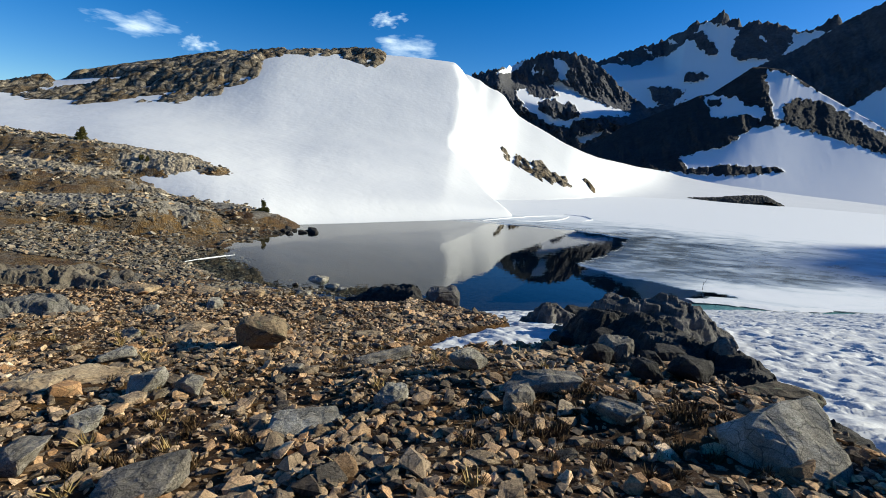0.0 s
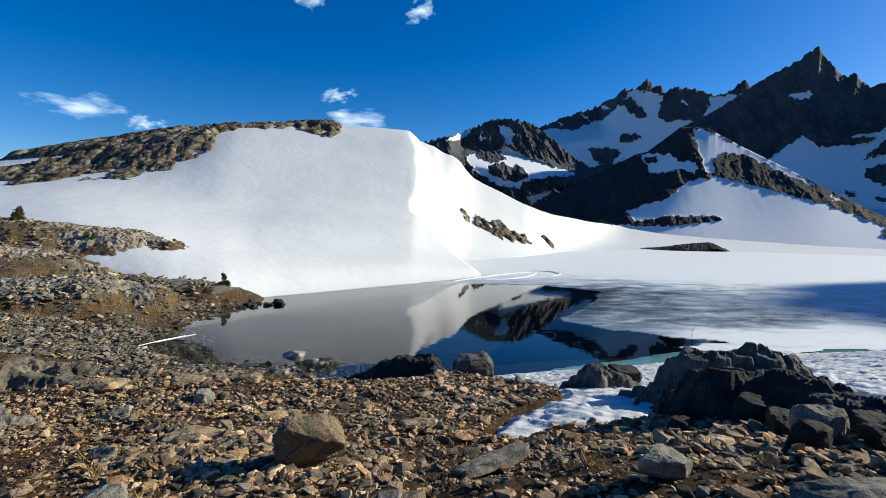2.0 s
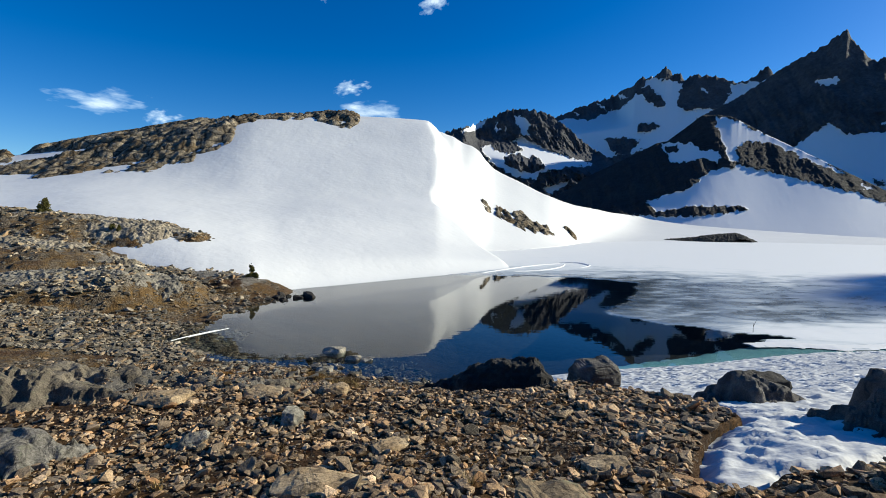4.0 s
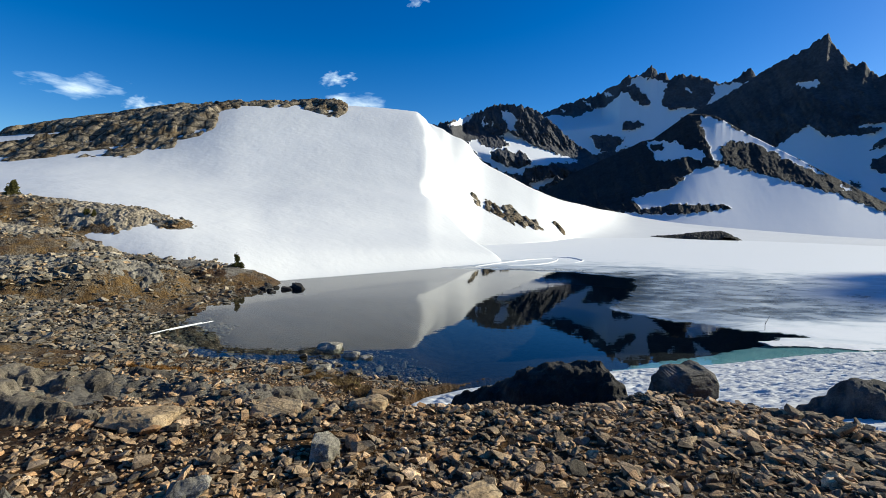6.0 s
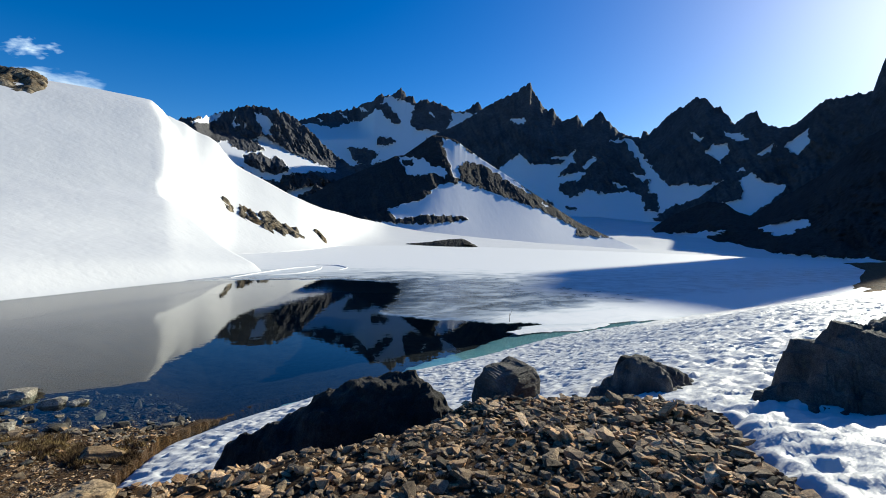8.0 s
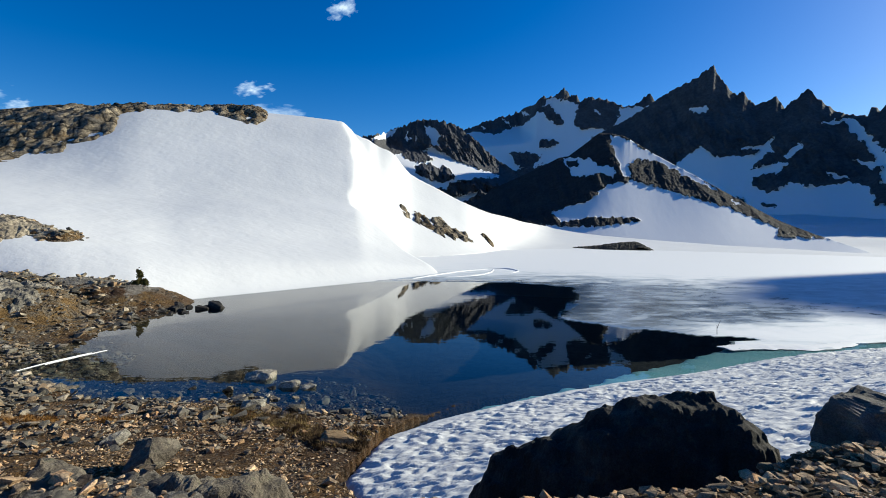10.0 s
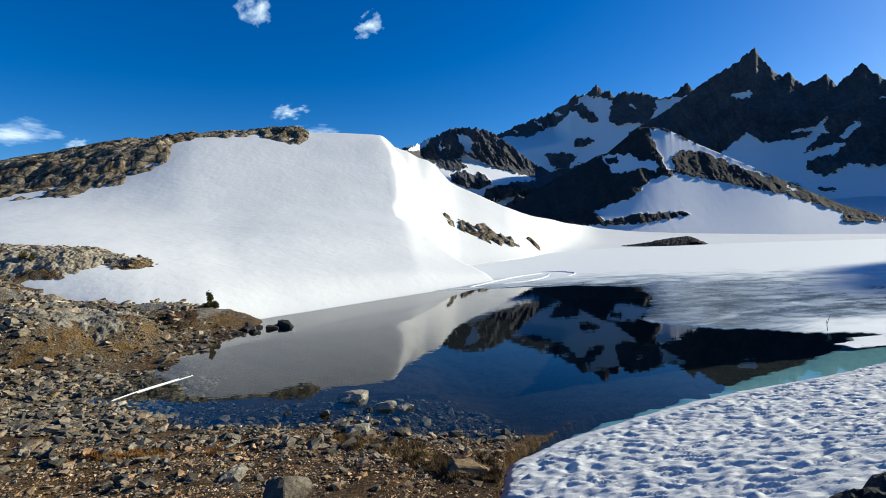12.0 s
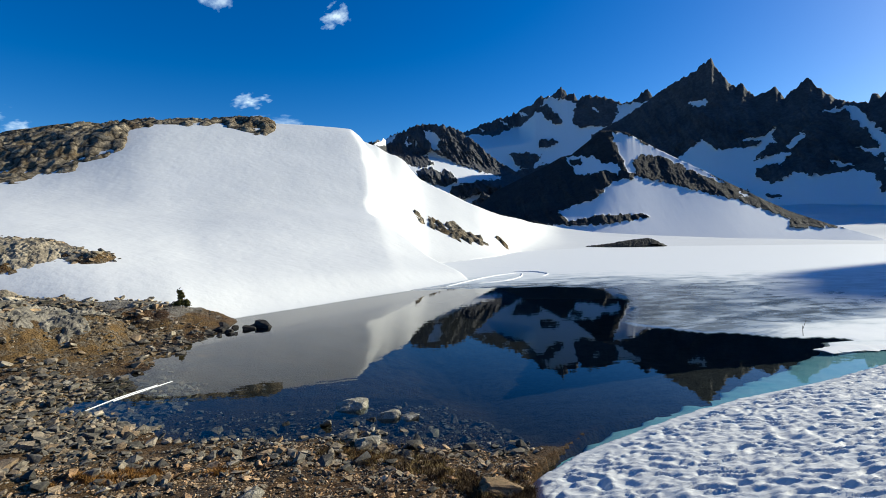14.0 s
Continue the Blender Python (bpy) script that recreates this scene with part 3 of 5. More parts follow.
def crag_sheet():
    """Bedrock that sticks out of the dome's shoulder."""
    az = np.arange(-88, -6, 0.16)
    a, r = np.meshgrid(az, np.linspace(92, 190, 170))
    x, y = polar(a, r)
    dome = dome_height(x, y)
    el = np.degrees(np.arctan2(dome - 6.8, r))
    foot = bent(a, [(-88, 2.4), (-41.5, 3.3), (-38, 3.4), (-34.2, 3.9), (-31, 4.5), (-28.5, 4.7), (-24.8, 5.2), (-24.5, 6.3), (-22.9, 6.7), (-21, 7.8), (-20.4, 9.7), (-17.4, 10.5), (-12.6, 10.8), (-11, 10.4), (-8.2, 10.0), (-7.3, 11.0), (-6, 14)])
    streak = step(0.42, 0.12, np.abs(el - bent(a, [(-39, 4.75), (-35.5, 5.4), (-31.6, 6.5)])) / bent(a, [(-39, 1.2), (-35, 1.0), (-31.6, 0.5)])) * step(-39.5, -38.7, a) * step(-31, -32.0, a)
    over = step(-0.3, 0.2, el - foot + 0.45 * fbm(x * 0.09, y * 0.09, 4, 81)) - streak
    z = dome - 1.2 + 1.3 * over + over * (2.0 * ridged(x * 0.06, y * 0.06, 5, 82, 0.6) * step(0.1, 2, el - foot) + 0.8 * ridged(x * 0.22, y * 0.22, 4, 83, 0.6))
    top = step(120, 150, r)
    z = np.minimum(z, dome + 1.9 + 0.6 * (1 - top))
    return sheet("rock_outcrop", x, y, z, outcrop_rock)


tagged(crag_sheet(), "tan and dark craggy bedrock on the dome's shoulder", "rock", kind="structure")


def face_band_sheet():
    """Rock showing through the steep snow face."""
    x, y = np.meshgrid(np.arange(10, 50, 0.3), np.arange(116, 156, 0.4))
    dome = dome_height(x, y)
    over = step(1.25, 0.75, np.hypot((x - 23.6) / 7.4, (y - 129.8 - 0.1 * (x - 23.6)) / 4.6) + 0.42 * fbm(x * 0.3, y * 0.22, 4, 95))
    over = np.maximum(over, step(1.2, 0.7, np.hypot((x - 40.5) / 1.9, (y - 140.6) / 1.1) + 0.5 * fbm(x * 0.5, y * 0.5, 3, 97)))
    over = np.maximum(over, step(1.2, 0.7, np.hypot((x - 14.2) / 1.6, (y - 128.6) / 2.0) + 0.5 * fbm(x * 0.5, y * 0.5, 3, 98)))
    z = dome - 0.8 + 1.05 * over + over * 0.9 * ridged(x * 0.35, y * 0.3, 4, 96)
    return sheet("rock_band", x, y, z, outcrop_rock)


tagged(face_band_sheet(), "jagged brown rock band showing through the snow face", "rock", kind="structure")


# ---- mountains ----
# snow (1) and bare rock (0) on the mountain sides: outlines by bearing and height angle, later ones over earlier ones
RIDGE_SNOW = [
    (1, [(4.6, 10.3), (8.1, 11.61), (6.4, 10.09), (4.9, 9.87)]),
    (1, [(10.9, 11.8), (11.9, 11.72), (12.8, 10.7), (12.2, 10.15), (12.7, 9.45), (11.7, 9.73), (11.3, 10.8)]),
    (1, [(8.6, 11.19), (9.2, 10.16), (8.8, 9.94)]),
    (1, [(9.6, 11.0), (10.0, 10.18), (9.7, 10.03)]),
    (1, [(6.9, 8.28), (8.5, 8.68), (10.9, 9.04), (11.8, 9.5), (14.4, 8.15), (17.0, 7.13), (19.9, 6.15), (17.1, 6.03), (13.9, 5.37), (13.6, 4.58), (11.1, 4.91), (8.3, 6.57)]),
    (0, [(8.4, 8.79), (11.1, 8.93), (12.0, 7.89), (9.8, 7.5), (8.5, 7.95)]),
    (0, [(9.6, 7.12), (11.0, 7.61), (12.7, 7.06), (13.3, 7.43), (14.7, 5.94), (13.1, 5.31), (11.7, 5.59), (10.1, 6.22)]),
    (1, [(14.1, 3.57), (17.3, 4.42), (16.2, 3.44), (15.0, 2.98)]),
]
TOWER_SNOW = [
    (1, [(14.4, 10.61), (16.9, 11.32), (19.6, 11.03), (20.8, 11.74), (22.6, 12.11), (24.1, 13.45), (25.5, 15.13), (26.7, 14.7), (28.8, 14.1), (28.3, 13.4), (28.1, 12.14), (29.6, 11.44), (32.2, 11.4), (32.8, 12.36), (32.9, 13.42), (34.1, 13.63), (36.2, 13.59), (34.0, 11.69), (32.3, 10.0), (29.6, 9.07), (26.9, 7.98), (21.0, 6.88), (17.7, 7.06), (14.8, 8.64)]),
    (0, [(21.0, 9.02), (23.7, 8.98), (24.7, 8.52), (23.6, 7.42), (22.1, 7.2)]),
    (0, [(24.3, 10.3), (25.8, 10.51), (26.5, 10.03), (25.3, 9.39), (24.3, 9.6)]),
    (0, [(24.0, 13.69), (25.2, 14.25), (26.2, 13.31), (27.1, 12.22), (26.3, 12.0), (25.2, 12.76)]),
    (0, [(28.5, 14.15), (30.6, 14.23), (32.9, 13.6), (32.7, 12.17), (32.0, 11.51), (30.2, 11.84), (28.9, 11.41), (28.1, 12.01)]),
    (1, [(30.1, 13.53), (31.2, 13.13), (30.3, 13.1)]),
    (1, [(17.5, 12.18), (18.3, 11.56), (17.8, 11.4)]),
    (1, [(20.1, 12.82), (21.0, 12.13), (20.4, 12.09)]),
    (1, [(22.2, 13.7), (23.2, 13.15), (22.5, 13.04)]),
]
SPIRE_SNOW = [
    (1, [(37.4, 6.53), (39.1, 7.72), (40.9, 9.2), (42.5, 7.96), (45.6, 7.98), (47.3, 9.74), (46.7, 8.04), (45.3, 6.68), (48.6, 7.31), (47.3, 5.59), (50.7, 4.78), (53.4, 5.05), (55.1, 4.13), (55.2, 6.46), (56.3, 6.45), (57.3, 5.76), (59.1, 5.97), (60.0, 5.57), (62.1, 6.25), (59.7, 4.18), (57.3, 3.47), (53.7, 0.16), (55.1, -1.07), (47.3, -1.55), (40.9, 2.63)]),
    (0, [(45.6, 5.81), (47.3, 6.26), (48.4, 5.11), (47.0, 4.21), (45.7, 4.94)]),
    (0, [(54.6, 4.71), (56.1, 5.01), (56.3, 2.87), (54.8, 3.06)]),
    (0, [(46.3, 3.26), (47.7, 3.23), (48.0, 2.87), (46.7, 2.83)]),
    (0, [(44.1, 4.01), (44.9, 3.78), (45.2, 3.29), (44.5, 3.52)]),
    (1, [(52.3, 10.92), (53.3, 10.65), (54.1, 9.36), (55.2, 7.84), (56.8, 5.99), (55.5, 5.53), (54.1, 8.21), (52.8, 9.98)]),
    (1, [(39.7, 12.98), (41.3, 13.15), (41.4, 12.54), (40.1, 12.42)]),
    (1, [(48.0, 7.68), (49.5, 9.05), (49.4, 8.4), (48.6, 7.55)]),
    (1, [(47.4, 8.29), (44.3, 8.78), (46.7, 9.02)]),
    (1, [(58.8, 11.36), (60.1, 10.53), (59.8, 10.11), (59.1, 10.69)]),
    (1, [(60.4, 9.22), (61.0, 9.78), (62.4, 10.01), (62.5, 9.11), (61.8, 7.98), (61.1, 8.65)]),
    (1, [(61.7, 11.26), (62.9, 10.85), (64.3, 10.34), (63.4, 10.04), (62.2, 10.65)]),
    (1, [(64.9, 8.66), (66.3, 9.63), (66.2, 9.04), (65.3, 8.49)]),
    (1, [(67.1, 9.23), (68.9, 11.0), (69.0, 9.66), (68.2, 8.51), (67.5, 8.9)]),
    (1, [(63.4, 6.12), (64.5, 6.88), (65.6, 6.13), (67.4, 5.57), (66.9, 4.72), (64.4, 2.41), (63.8, 2.4), (62.2, 3.98), (63.8, 4.31), (64.0, 5.27)]),
    (1, [(63.2, 6.97), (63.9, 7.63), (64.0, 7.05)]),
    (1, [(51.3, 6.23), (53.4, 5.29), (52.0, 5.51)]),
    (1, [(53.2, 7.11), (55.0, 6.69), (54.6, 6.11)]),
    (1, [(50.6, 10.51), (52.5, 10.79), (52.2, 10.29)]),
]
KNOLL_SNOW = [
    (1, [(31.7, 10.77), (34.3, 9.88), (38.0, 7.67), (44.6, 3.11), (43.8, 2.96), (37.7, 6.83), (34.4, 7.96), (33.8, 7.43), (34.0, 6.01), (33.1, 6.36), (32.2, 9.12)]),
    (1, [(25.5, 2.07), (29.8, 3.6), (31.6, 5.26), (34.3, 5.75), (37.6, 4.69), (44.7, 2.23), (47.6, 0.83), (47.1, -1.58), (17.3, -3.1), (21.1, 0.52), (27.1, 0.68)]),
    (0, [(25.2, 0.72), (29.8, 1.6), (34.5, 1.68), (35.2, 1.32), (31.8, 0.7), (27.1, 0.48)]),
    (1, [(26.6, 8.32), (29.6, 8.18), (30.5, 7.44), (32.3, 7.25), (32.3, 6.07), (30.8, 6.67), (29.0, 6.2), (27.9, 6.29)]),
    (0, [(27.2, 7.95), (28.4, 7.94), (28.4, 7.29), (27.4, 7.31)]),
    (0, [(34.3, 8.02), (36.7, 7.83), (39.7, 5.91), (43.2, 4.09), (44.1, 2.97), (40.1, 4.44), (38.0, 4.96), (36.1, 6.2), (34.1, 6.79)]),
    (0, [(34.5, 9.63), (35.6, 9.15), (35.2, 8.88)]),
]
FLANK_SNOW = [
    (1, [(51.7, -0.99), (57.9, 0.6), (62.8, 1.16), (59.9, 0.01), (57.5, -1.04), (52.9, -1.53)]),
    (1, [(65.2, 1.47), (69.2, 2.47), (69.4, 1.73), (67.0, 0.62), (66.3, 1.0)]),
    (1, [(54.4, 0.0), (62.6, 0.82), (58.0, -0.32)]),
]


def mountain(name, label, skyline, foot, crest, low, mat, snowy, base, shelves=(), step_az=0.08, rows=170, relief=30.0, jag=0.2, fine=1.0, seed=0):
    """A mountain side. skyline: bearing and height angle of its crest; foot, crest: distance by bearing; low: height angle of its foot;
    snowy: outlines of snow and rock; base: height angle below which snow lies; shelves: bearing from and to, height angle at each end, its height and depth."""
    az = np.arange(skyline[0][0], skyline[-1][0], step_az)
    a, v = np.meshgrid(az, np.concatenate([np.linspace(0, 1, rows), np.linspace(1.02, 1.3, 8)]))
    u = np.clip(v, 0, 1)
    wide = np.ones(int(3.5 / step_az) | 1)
    body = np.convolve(np.pad(bent(az, skyline), len(wide) // 2, "edge"), wide / len(wide), "valid")
    teeth = jag * (ridged(a * 1.3, a * 0, 3, seed + 5, 0.6) - 0.25)
    el = low + (body - low) * u + (bent(a, skyline) - body) * u**8 + teeth * u**14
    wa, we = a + 0.22 * fbm(a * 1.6, el * 1.6, 5, seed + 21, 0.65), el + 0.2 * fbm(a * 1.6, el * 1.6, 5, seed + 22, 0.65)
    snow = step(0.3, -0.3, we - bent(wa, base))
    for amount, corners in snowy:
        k = step(-0.13, 0.13, inside(wa, we, corners))
        snow = snow * (1 - k) + amount * k
    bare = step(0.6, 0.4, snow)
    folds = ridged(a * 0.42 + 0.18 * el, el * 0.2, 5, seed, 0.55) + 0.30 * ridged(a * 1.3 * fine + el * 0.5, el * 0.8 * fine, 4, seed + 3, 0.5)
    r0, r1 = curve(a, foot), curve(a, crest)
    r = r0 + (r1 - r0) * u**1.1 + np.clip(v - 1, 0, 1) * 160 - relief * (0.03 + 0.97 * bare) * folds * np.sin(np.pi * np.clip(u, 0.0, 0.93)) ** 0.5
    for a0, a1, e0, e1, high, depth in shelves:
        r = r + depth * step(0, high, el - bent(a, [(a0, e0), (a1, e1)])) * step(a0 - 1, a0 + 1, a) * step(a1 + 1, a1 - 1, a)
    x, y = polar(a, r)
    z = 6.5 + r * np.tan(np.radians(el)) - np.clip(v - 1, 0, 1) * 250
    return tagged(sheet(name, x, y, z, mat, snow=snow), label, "mountain", kind="structure")


mountain("mountain_snowridge", "dark rocky ridge with snow gullies beyond the dome", [(2, 9.8), (4.7, 10.4), (7.0, 11.1), (8.7, 11.8), (10.3, 12.4), (11.7, 12.4), (13.0, 12.3), (14.3, 12.1), (15.2, 11.5), (17, 10.2), (19, 8.4), (22, 6.4), (26, 3.0)],
         [(2, 480), (26, 480)], [(2, 600), (26, 580)], 1.5, crag_rock, RIDGE_SNOW, [(2, 1.0), (26, 1.0)], shelves=[(6, 21, 7.4, 5.0, 2.4, 110)], relief=15, fine=2.4, jag=0.3, seed=101)
mountain("mountain_tower", "jagged snowy mountain with a towered summit ridge", [(9, 9), (14.4, 10.9), (16, 11.6), (17.8, 12.3), (20.7, 13.1), (22.4, 13.8), (23.7, 14.2), (24.4, 15.1), (25.4, 15.0), (26.1, 15.2), (26.9, 15.9), (27.6, 15.0), (28.3, 15.1), (28.6, 14.5), (29.8, 14.8), (31.9, 14.4), (33.2, 13.7), (34.3, 13.6), (35.2, 14.3), (36.0, 14.8), (36.5, 14.0), (40, 12)],
         [(9, 880), (40, 880)], [(9, 1000), (27, 1080), (40, 1080)], 4.0, crag_rock, TOWER_SNOW, [(9, 3.0), (40, 3.0)], shelves=[(13.5, 23.0, 9.0, 10.0, 2.2, 150)], relief=9, jag=0.22, fine=1.7, seed=131)
mountain("mountain_spire", "dark shadowed wall of jagged peaks with a sharp spire", [(30, 10.5), (33.7, 12.3), (36.8, 14.2), (38.7, 15.2), (40.2, 15.9), (41.8, 16.9), (42.2, 16.0), (43.1, 14.8), (44.0, 13.8), (44.4, 14.2), (45.6, 12.7), (47.3, 13.3), (48.0, 12.2), (49.3, 13.4), (49.8, 13.7), (50.5, 12.8), (51.7, 11.6), (52.8, 11.0), (54.1, 10.8), (54.3, 11.5), (54.9, 11.2), (56.3, 12.5), (57.3, 13.5), (58.7, 14.1), (59.3, 14.7), (60.3, 14.4), (61.0, 13.4), (61.5, 13.6), (62.9, 11.7), (63.9, 12.6), (64.7, 12.8), (65.2, 11.7), (66.5, 11.1), (67.8, 11.2), (69.9, 13.2), (73.3, 13.6), (74.2, 17.0), (75.0, 20.4), (76.5, 21.2), (78.5, 21.1), (79.1, 15), (84, 13), (95, 11), (110, 10)],
         [(30, 580), (54, 540), (62, 470), (67, 450), (110, 430)], [(30, 760), (54, 720), (62, 640), (67, 570), (80, 540), (110, 540)], 0.6, crag_rock, SPIRE_SNOW, [(30, 2.5), (55, 2.0), (66, 1.0), (110, 1.0)], step_az=0.1, rows=150, relief=8, jag=0.2, fine=1.8, seed=161)
mountain("hill_knoll", "brown rocky knoll with a snow rib beside the lake", [(12, 0.6), (16.8, 3.2), (19.2, 4.9), (22.6, 6.5), (24.6, 7.4), (26.3, 8.3), (27.4, 8.5), (28.6, 9.4), (30.6, 10.9), (32, 10.8), (33.3, 10.5), (36.2, 8.6), (40.3, 6.1), (44.1, 3.7), (47.6, 1.5), (50, 0.4), (52.5, -0.6), (55, -1.6), (57, -2.15)],
         [(12, 280), (30, 240), (57, 225)], [(12, 380), (31, 430), (44, 330), (57, 235)], -2.2, hill_rock, KNOLL_SNOW, [(12, -0.5), (28, -0.3), (57, 0.0)], relief=4, jag=0.03, fine=2.2, seed=191)
mountain("mountain_flank", "dark stony mountain flank rising from the frozen lake", [(53, -1.2), (54.6, 0.3), (57.5, 2.5), (60.8, 4.1), (62.3, 3.9), (63.5, 3.0), (64.6, 2.6), (67.3, 4.6), (70.5, 6.9), (72.8, 9.5), (76, 11.5), (80, 11), (90, 8), (110, 5), (130, 3)],
         [(53, 330), (58, 320), (67, 250), (76, 230), (90, 200), (130, 180)], [(53, 450), (60, 440), (64, 410), (76, 400), (130, 400)], -2.6, hill_rock, FLANK_SNOW, [(53, -0.2), (58, -0.6), (64, -0.9), (70, -1.1), (130, -1.1)], step_az=0.16, rows=120, relief=8, jag=0.1, fine=1.6, seed=221)


def snowfield_sheet():
    a, r = np.meshgrid(np.arange(4, 120, 0.5), 150 * 1.02 ** np.arange(0, 100))
    x, y = polar(a, r)
    start = curve(a, [(4, 150), (20, 160), (35, 192), (45, 205), (55, 225), (70, 245), (120, 240)])
    d = np.clip(r - start, -20, 2000)
    z = 0.06 + curve(d, [(-20, -2.0), (0, 0), (40, 1.6), (110, 7), (300, 22), (560, 58), (850, 115), (2000, 200)]) + step(20, 200, d) * 3 * fbm(x * 0.01, y * 0.01, 4, 91)
    return sheet("snowfield", x, y, z, snow_far)


tagged(snowfield_sheet(), "wide white snowfield between the lake and the peaks", "snow", kind="structure")


# ---- clouds, far behind everything ----
def cloud_material():
    n = Nodes("self-lit cloud")
    at = n.local()
    gap = n.add("ShaderNodeVectorMath")
    gap.operation = "LENGTH"
    n.join(at, gap.inputs[0])
    body = n.math("SUBTRACT", 1.0, gap.outputs["Value"])
    pick = n.random()
    shift = n.add("ShaderNodeVectorMath")
    shift.operation = "ADD"
    n.join(at, shift.inputs[0])
    far = n.math("MULTIPLY", pick, 40.0)
    n.join(far, shift.inputs[1])
    puff = n.math("ADD", body, n.math("MULTIPLY", n.math("SUBTRACT", n.noise(1.7, 5, 0.52, at=shift.outputs[0]), 0.52), 2.4))
    alpha = n.ramp(puff, (0.25, 0.0), (1.25, 0.85))
    # the cloud glows by itself; its sunlight is put into this emission colour
    glow = n.add("ShaderNodeEmission")
    n.join(n.ramp(puff, (0.2, (0.40, 0.57, 0.85)), (1.0, (0.66, 0.74, 0.86))), glow.inputs["Color"])
    none = n.add("ShaderNodeBsdfTransparent")
    both = n.add("ShaderNodeMixShader")
    n.join(alpha, both.inputs[0])
    n.join(none.outputs[0], both.inputs[1])
    n.join(glow.outputs[0], both.inputs[2])
    n.join(both.outputs[0], n.out.inputs["Surface"])
    return n.mat


cloud_mat = cloud_material()
for az, el, wide, high, tilt in ((-32.0, 10.5, 5.0, 1.5, 2), (-7.9, 14.4, 2.1, 0.9, -10), (-5.8, 11.7, 4.8, 1.6, 0), (-27.0, 9.6, 1.8, 0.9, 0), (-10.9, 24.2, 2.6, 2.0, -30), (1.2, 23.6, 2.2, 1.4, -20)):
    me = bpy.data.meshes.new("cloud")
    me.from_pydata([(-1, -1, 0), (1, -1, 0), (1, 1, 0), (-1, 1, 0)], [], [(0, 1, 2, 3)])
    me.materials.append(cloud_mat)
    cloud = tagged(new("backdrop_cloud", me), "small white fair-weather cloud", "cloud", kind="structure")
    cx, cy = polar(az, 4200.0)
    spot = Vector((cx, cy, 6.5 + 4200 * math.tan(radians(el))))
    cloud.matrix_world = look(spot, Vector((CX, CY, 6.5)), tilt) @ Matrix.Rotation(math.pi, 4, "Y") @ Matrix.Diagonal((4200 * math.tan(radians(wide * 1.1)), 4200 * math.tan(radians(high * 1.1)), 1, 1))


# ---- stones ----
def angular(rng, cuts=11, detail=2, squash=(1, 1, 1), rough=0.0, blunt=0.62, square=1.0):
    """Points and triangles of a broken stone about 1 across: a ball cut by planes, then roughened."""
    bm = bmesh.new()
    bmesh.ops.create_icosphere(bm, subdivisions=detail, radius=0.62)
    co = np.array([v.co for v in bm.verts])
    tri = np.array([[v.index for v in f.verts] for f in bm.faces])
    bm.free()
    if square != 1.0:
        co = np.sign(co) * np.abs(co / 0.62) ** square * 0.5
    for _ in range(cuts):
        w = rng.normal(size=3)
        w /= np.linalg.norm(w)
        over = np.maximum(0, co @ w - rng.uniform(0.24, blunt * 0.62))
        co = co - over[:, None] * w
    if rough:
        co = co + co * (rough * fbm(co[:, 0] * 3.1 + co[:, 2] * 2.3, co[:, 1] * 3.1 - co[:, 2] * 1.7, 4, int(rng.integers(1000))))[:, None]
    co = co / (co.max(0) - co.min(0)).max()
    return co * np.array(squash), tri


def broken(rng, count, squash, bevel=0.0):
    """Points and triangles of a sharp broken stone 1 long: the hull of a few points."""
    p = rng.normal(size=(count, 3))
    p /= np.linalg.norm(p, axis=1)[:, None]
    p = np.sign(p) * np.abs(p) ** 0.65 * rng.uniform(0.8, 1.0, (count, 1))
    p = p * np.array(squash)
    p[:, 0] += 0.25 * p[:, 2]
    bm = bmesh.new()
    for q in p:
        bm.verts.new(q)
    gone = bmesh.ops.convex_hull(bm, input=bm.verts)
    bmesh.ops.delete(bm, geom=[v for v in bm.verts if not v.link_faces], context="VERTS")
    if bevel:
        bmesh.ops.dissolve_limit(bm, angle_limit=0.2, verts=bm.verts, edges=bm.edges)
        bmesh.ops.bevel(bm, geom=list(bm.edges), offset=bevel, segments=1, affect="EDGES")
    bmesh.ops.triangulate(bm, faces=bm.faces)
    bm.verts.index_update()
    co = np.array([v.co for v in bm.verts])
    tri = np.array([[v.index for v in f.verts] for f in bm.faces])
    bm.free()
    return co / (co.max(0) - co.min(0)).max(), tri


def craggy_hull(rng, count, squash):
    """A sharp broken block whose faces are cut into small uneven facets."""
    co, tri = broken(rng, count, squash, 0.03)
    bm = bmesh.new()
    spots = [bm.verts.new(q) for q in co]
    for f in tri:
        bm.faces.new([spots[k] for k in f])
    for _ in range(3):
        bmesh.ops.subdivide_edges(bm, edges=[e for e in bm.edges if e.calc_length() > 0.13], cuts=1)
        bmesh.ops.triangulate(bm, faces=bm.faces)
    bm.verts.index_update()
    co = np.array([v.co for v in bm.verts])
    tri = np.array([[v.index for v in f.verts] for f in bm.faces])
    bm.free()
    seed = int(rng.integers(1000))
    lump = fbm(co[:, 0] * 4 + co[:, 2] * 3, co[:, 1] * 4 - co[:, 2] * 2, 4, seed)
    return co * (1 + 0.07 * lump)[:, None], tri


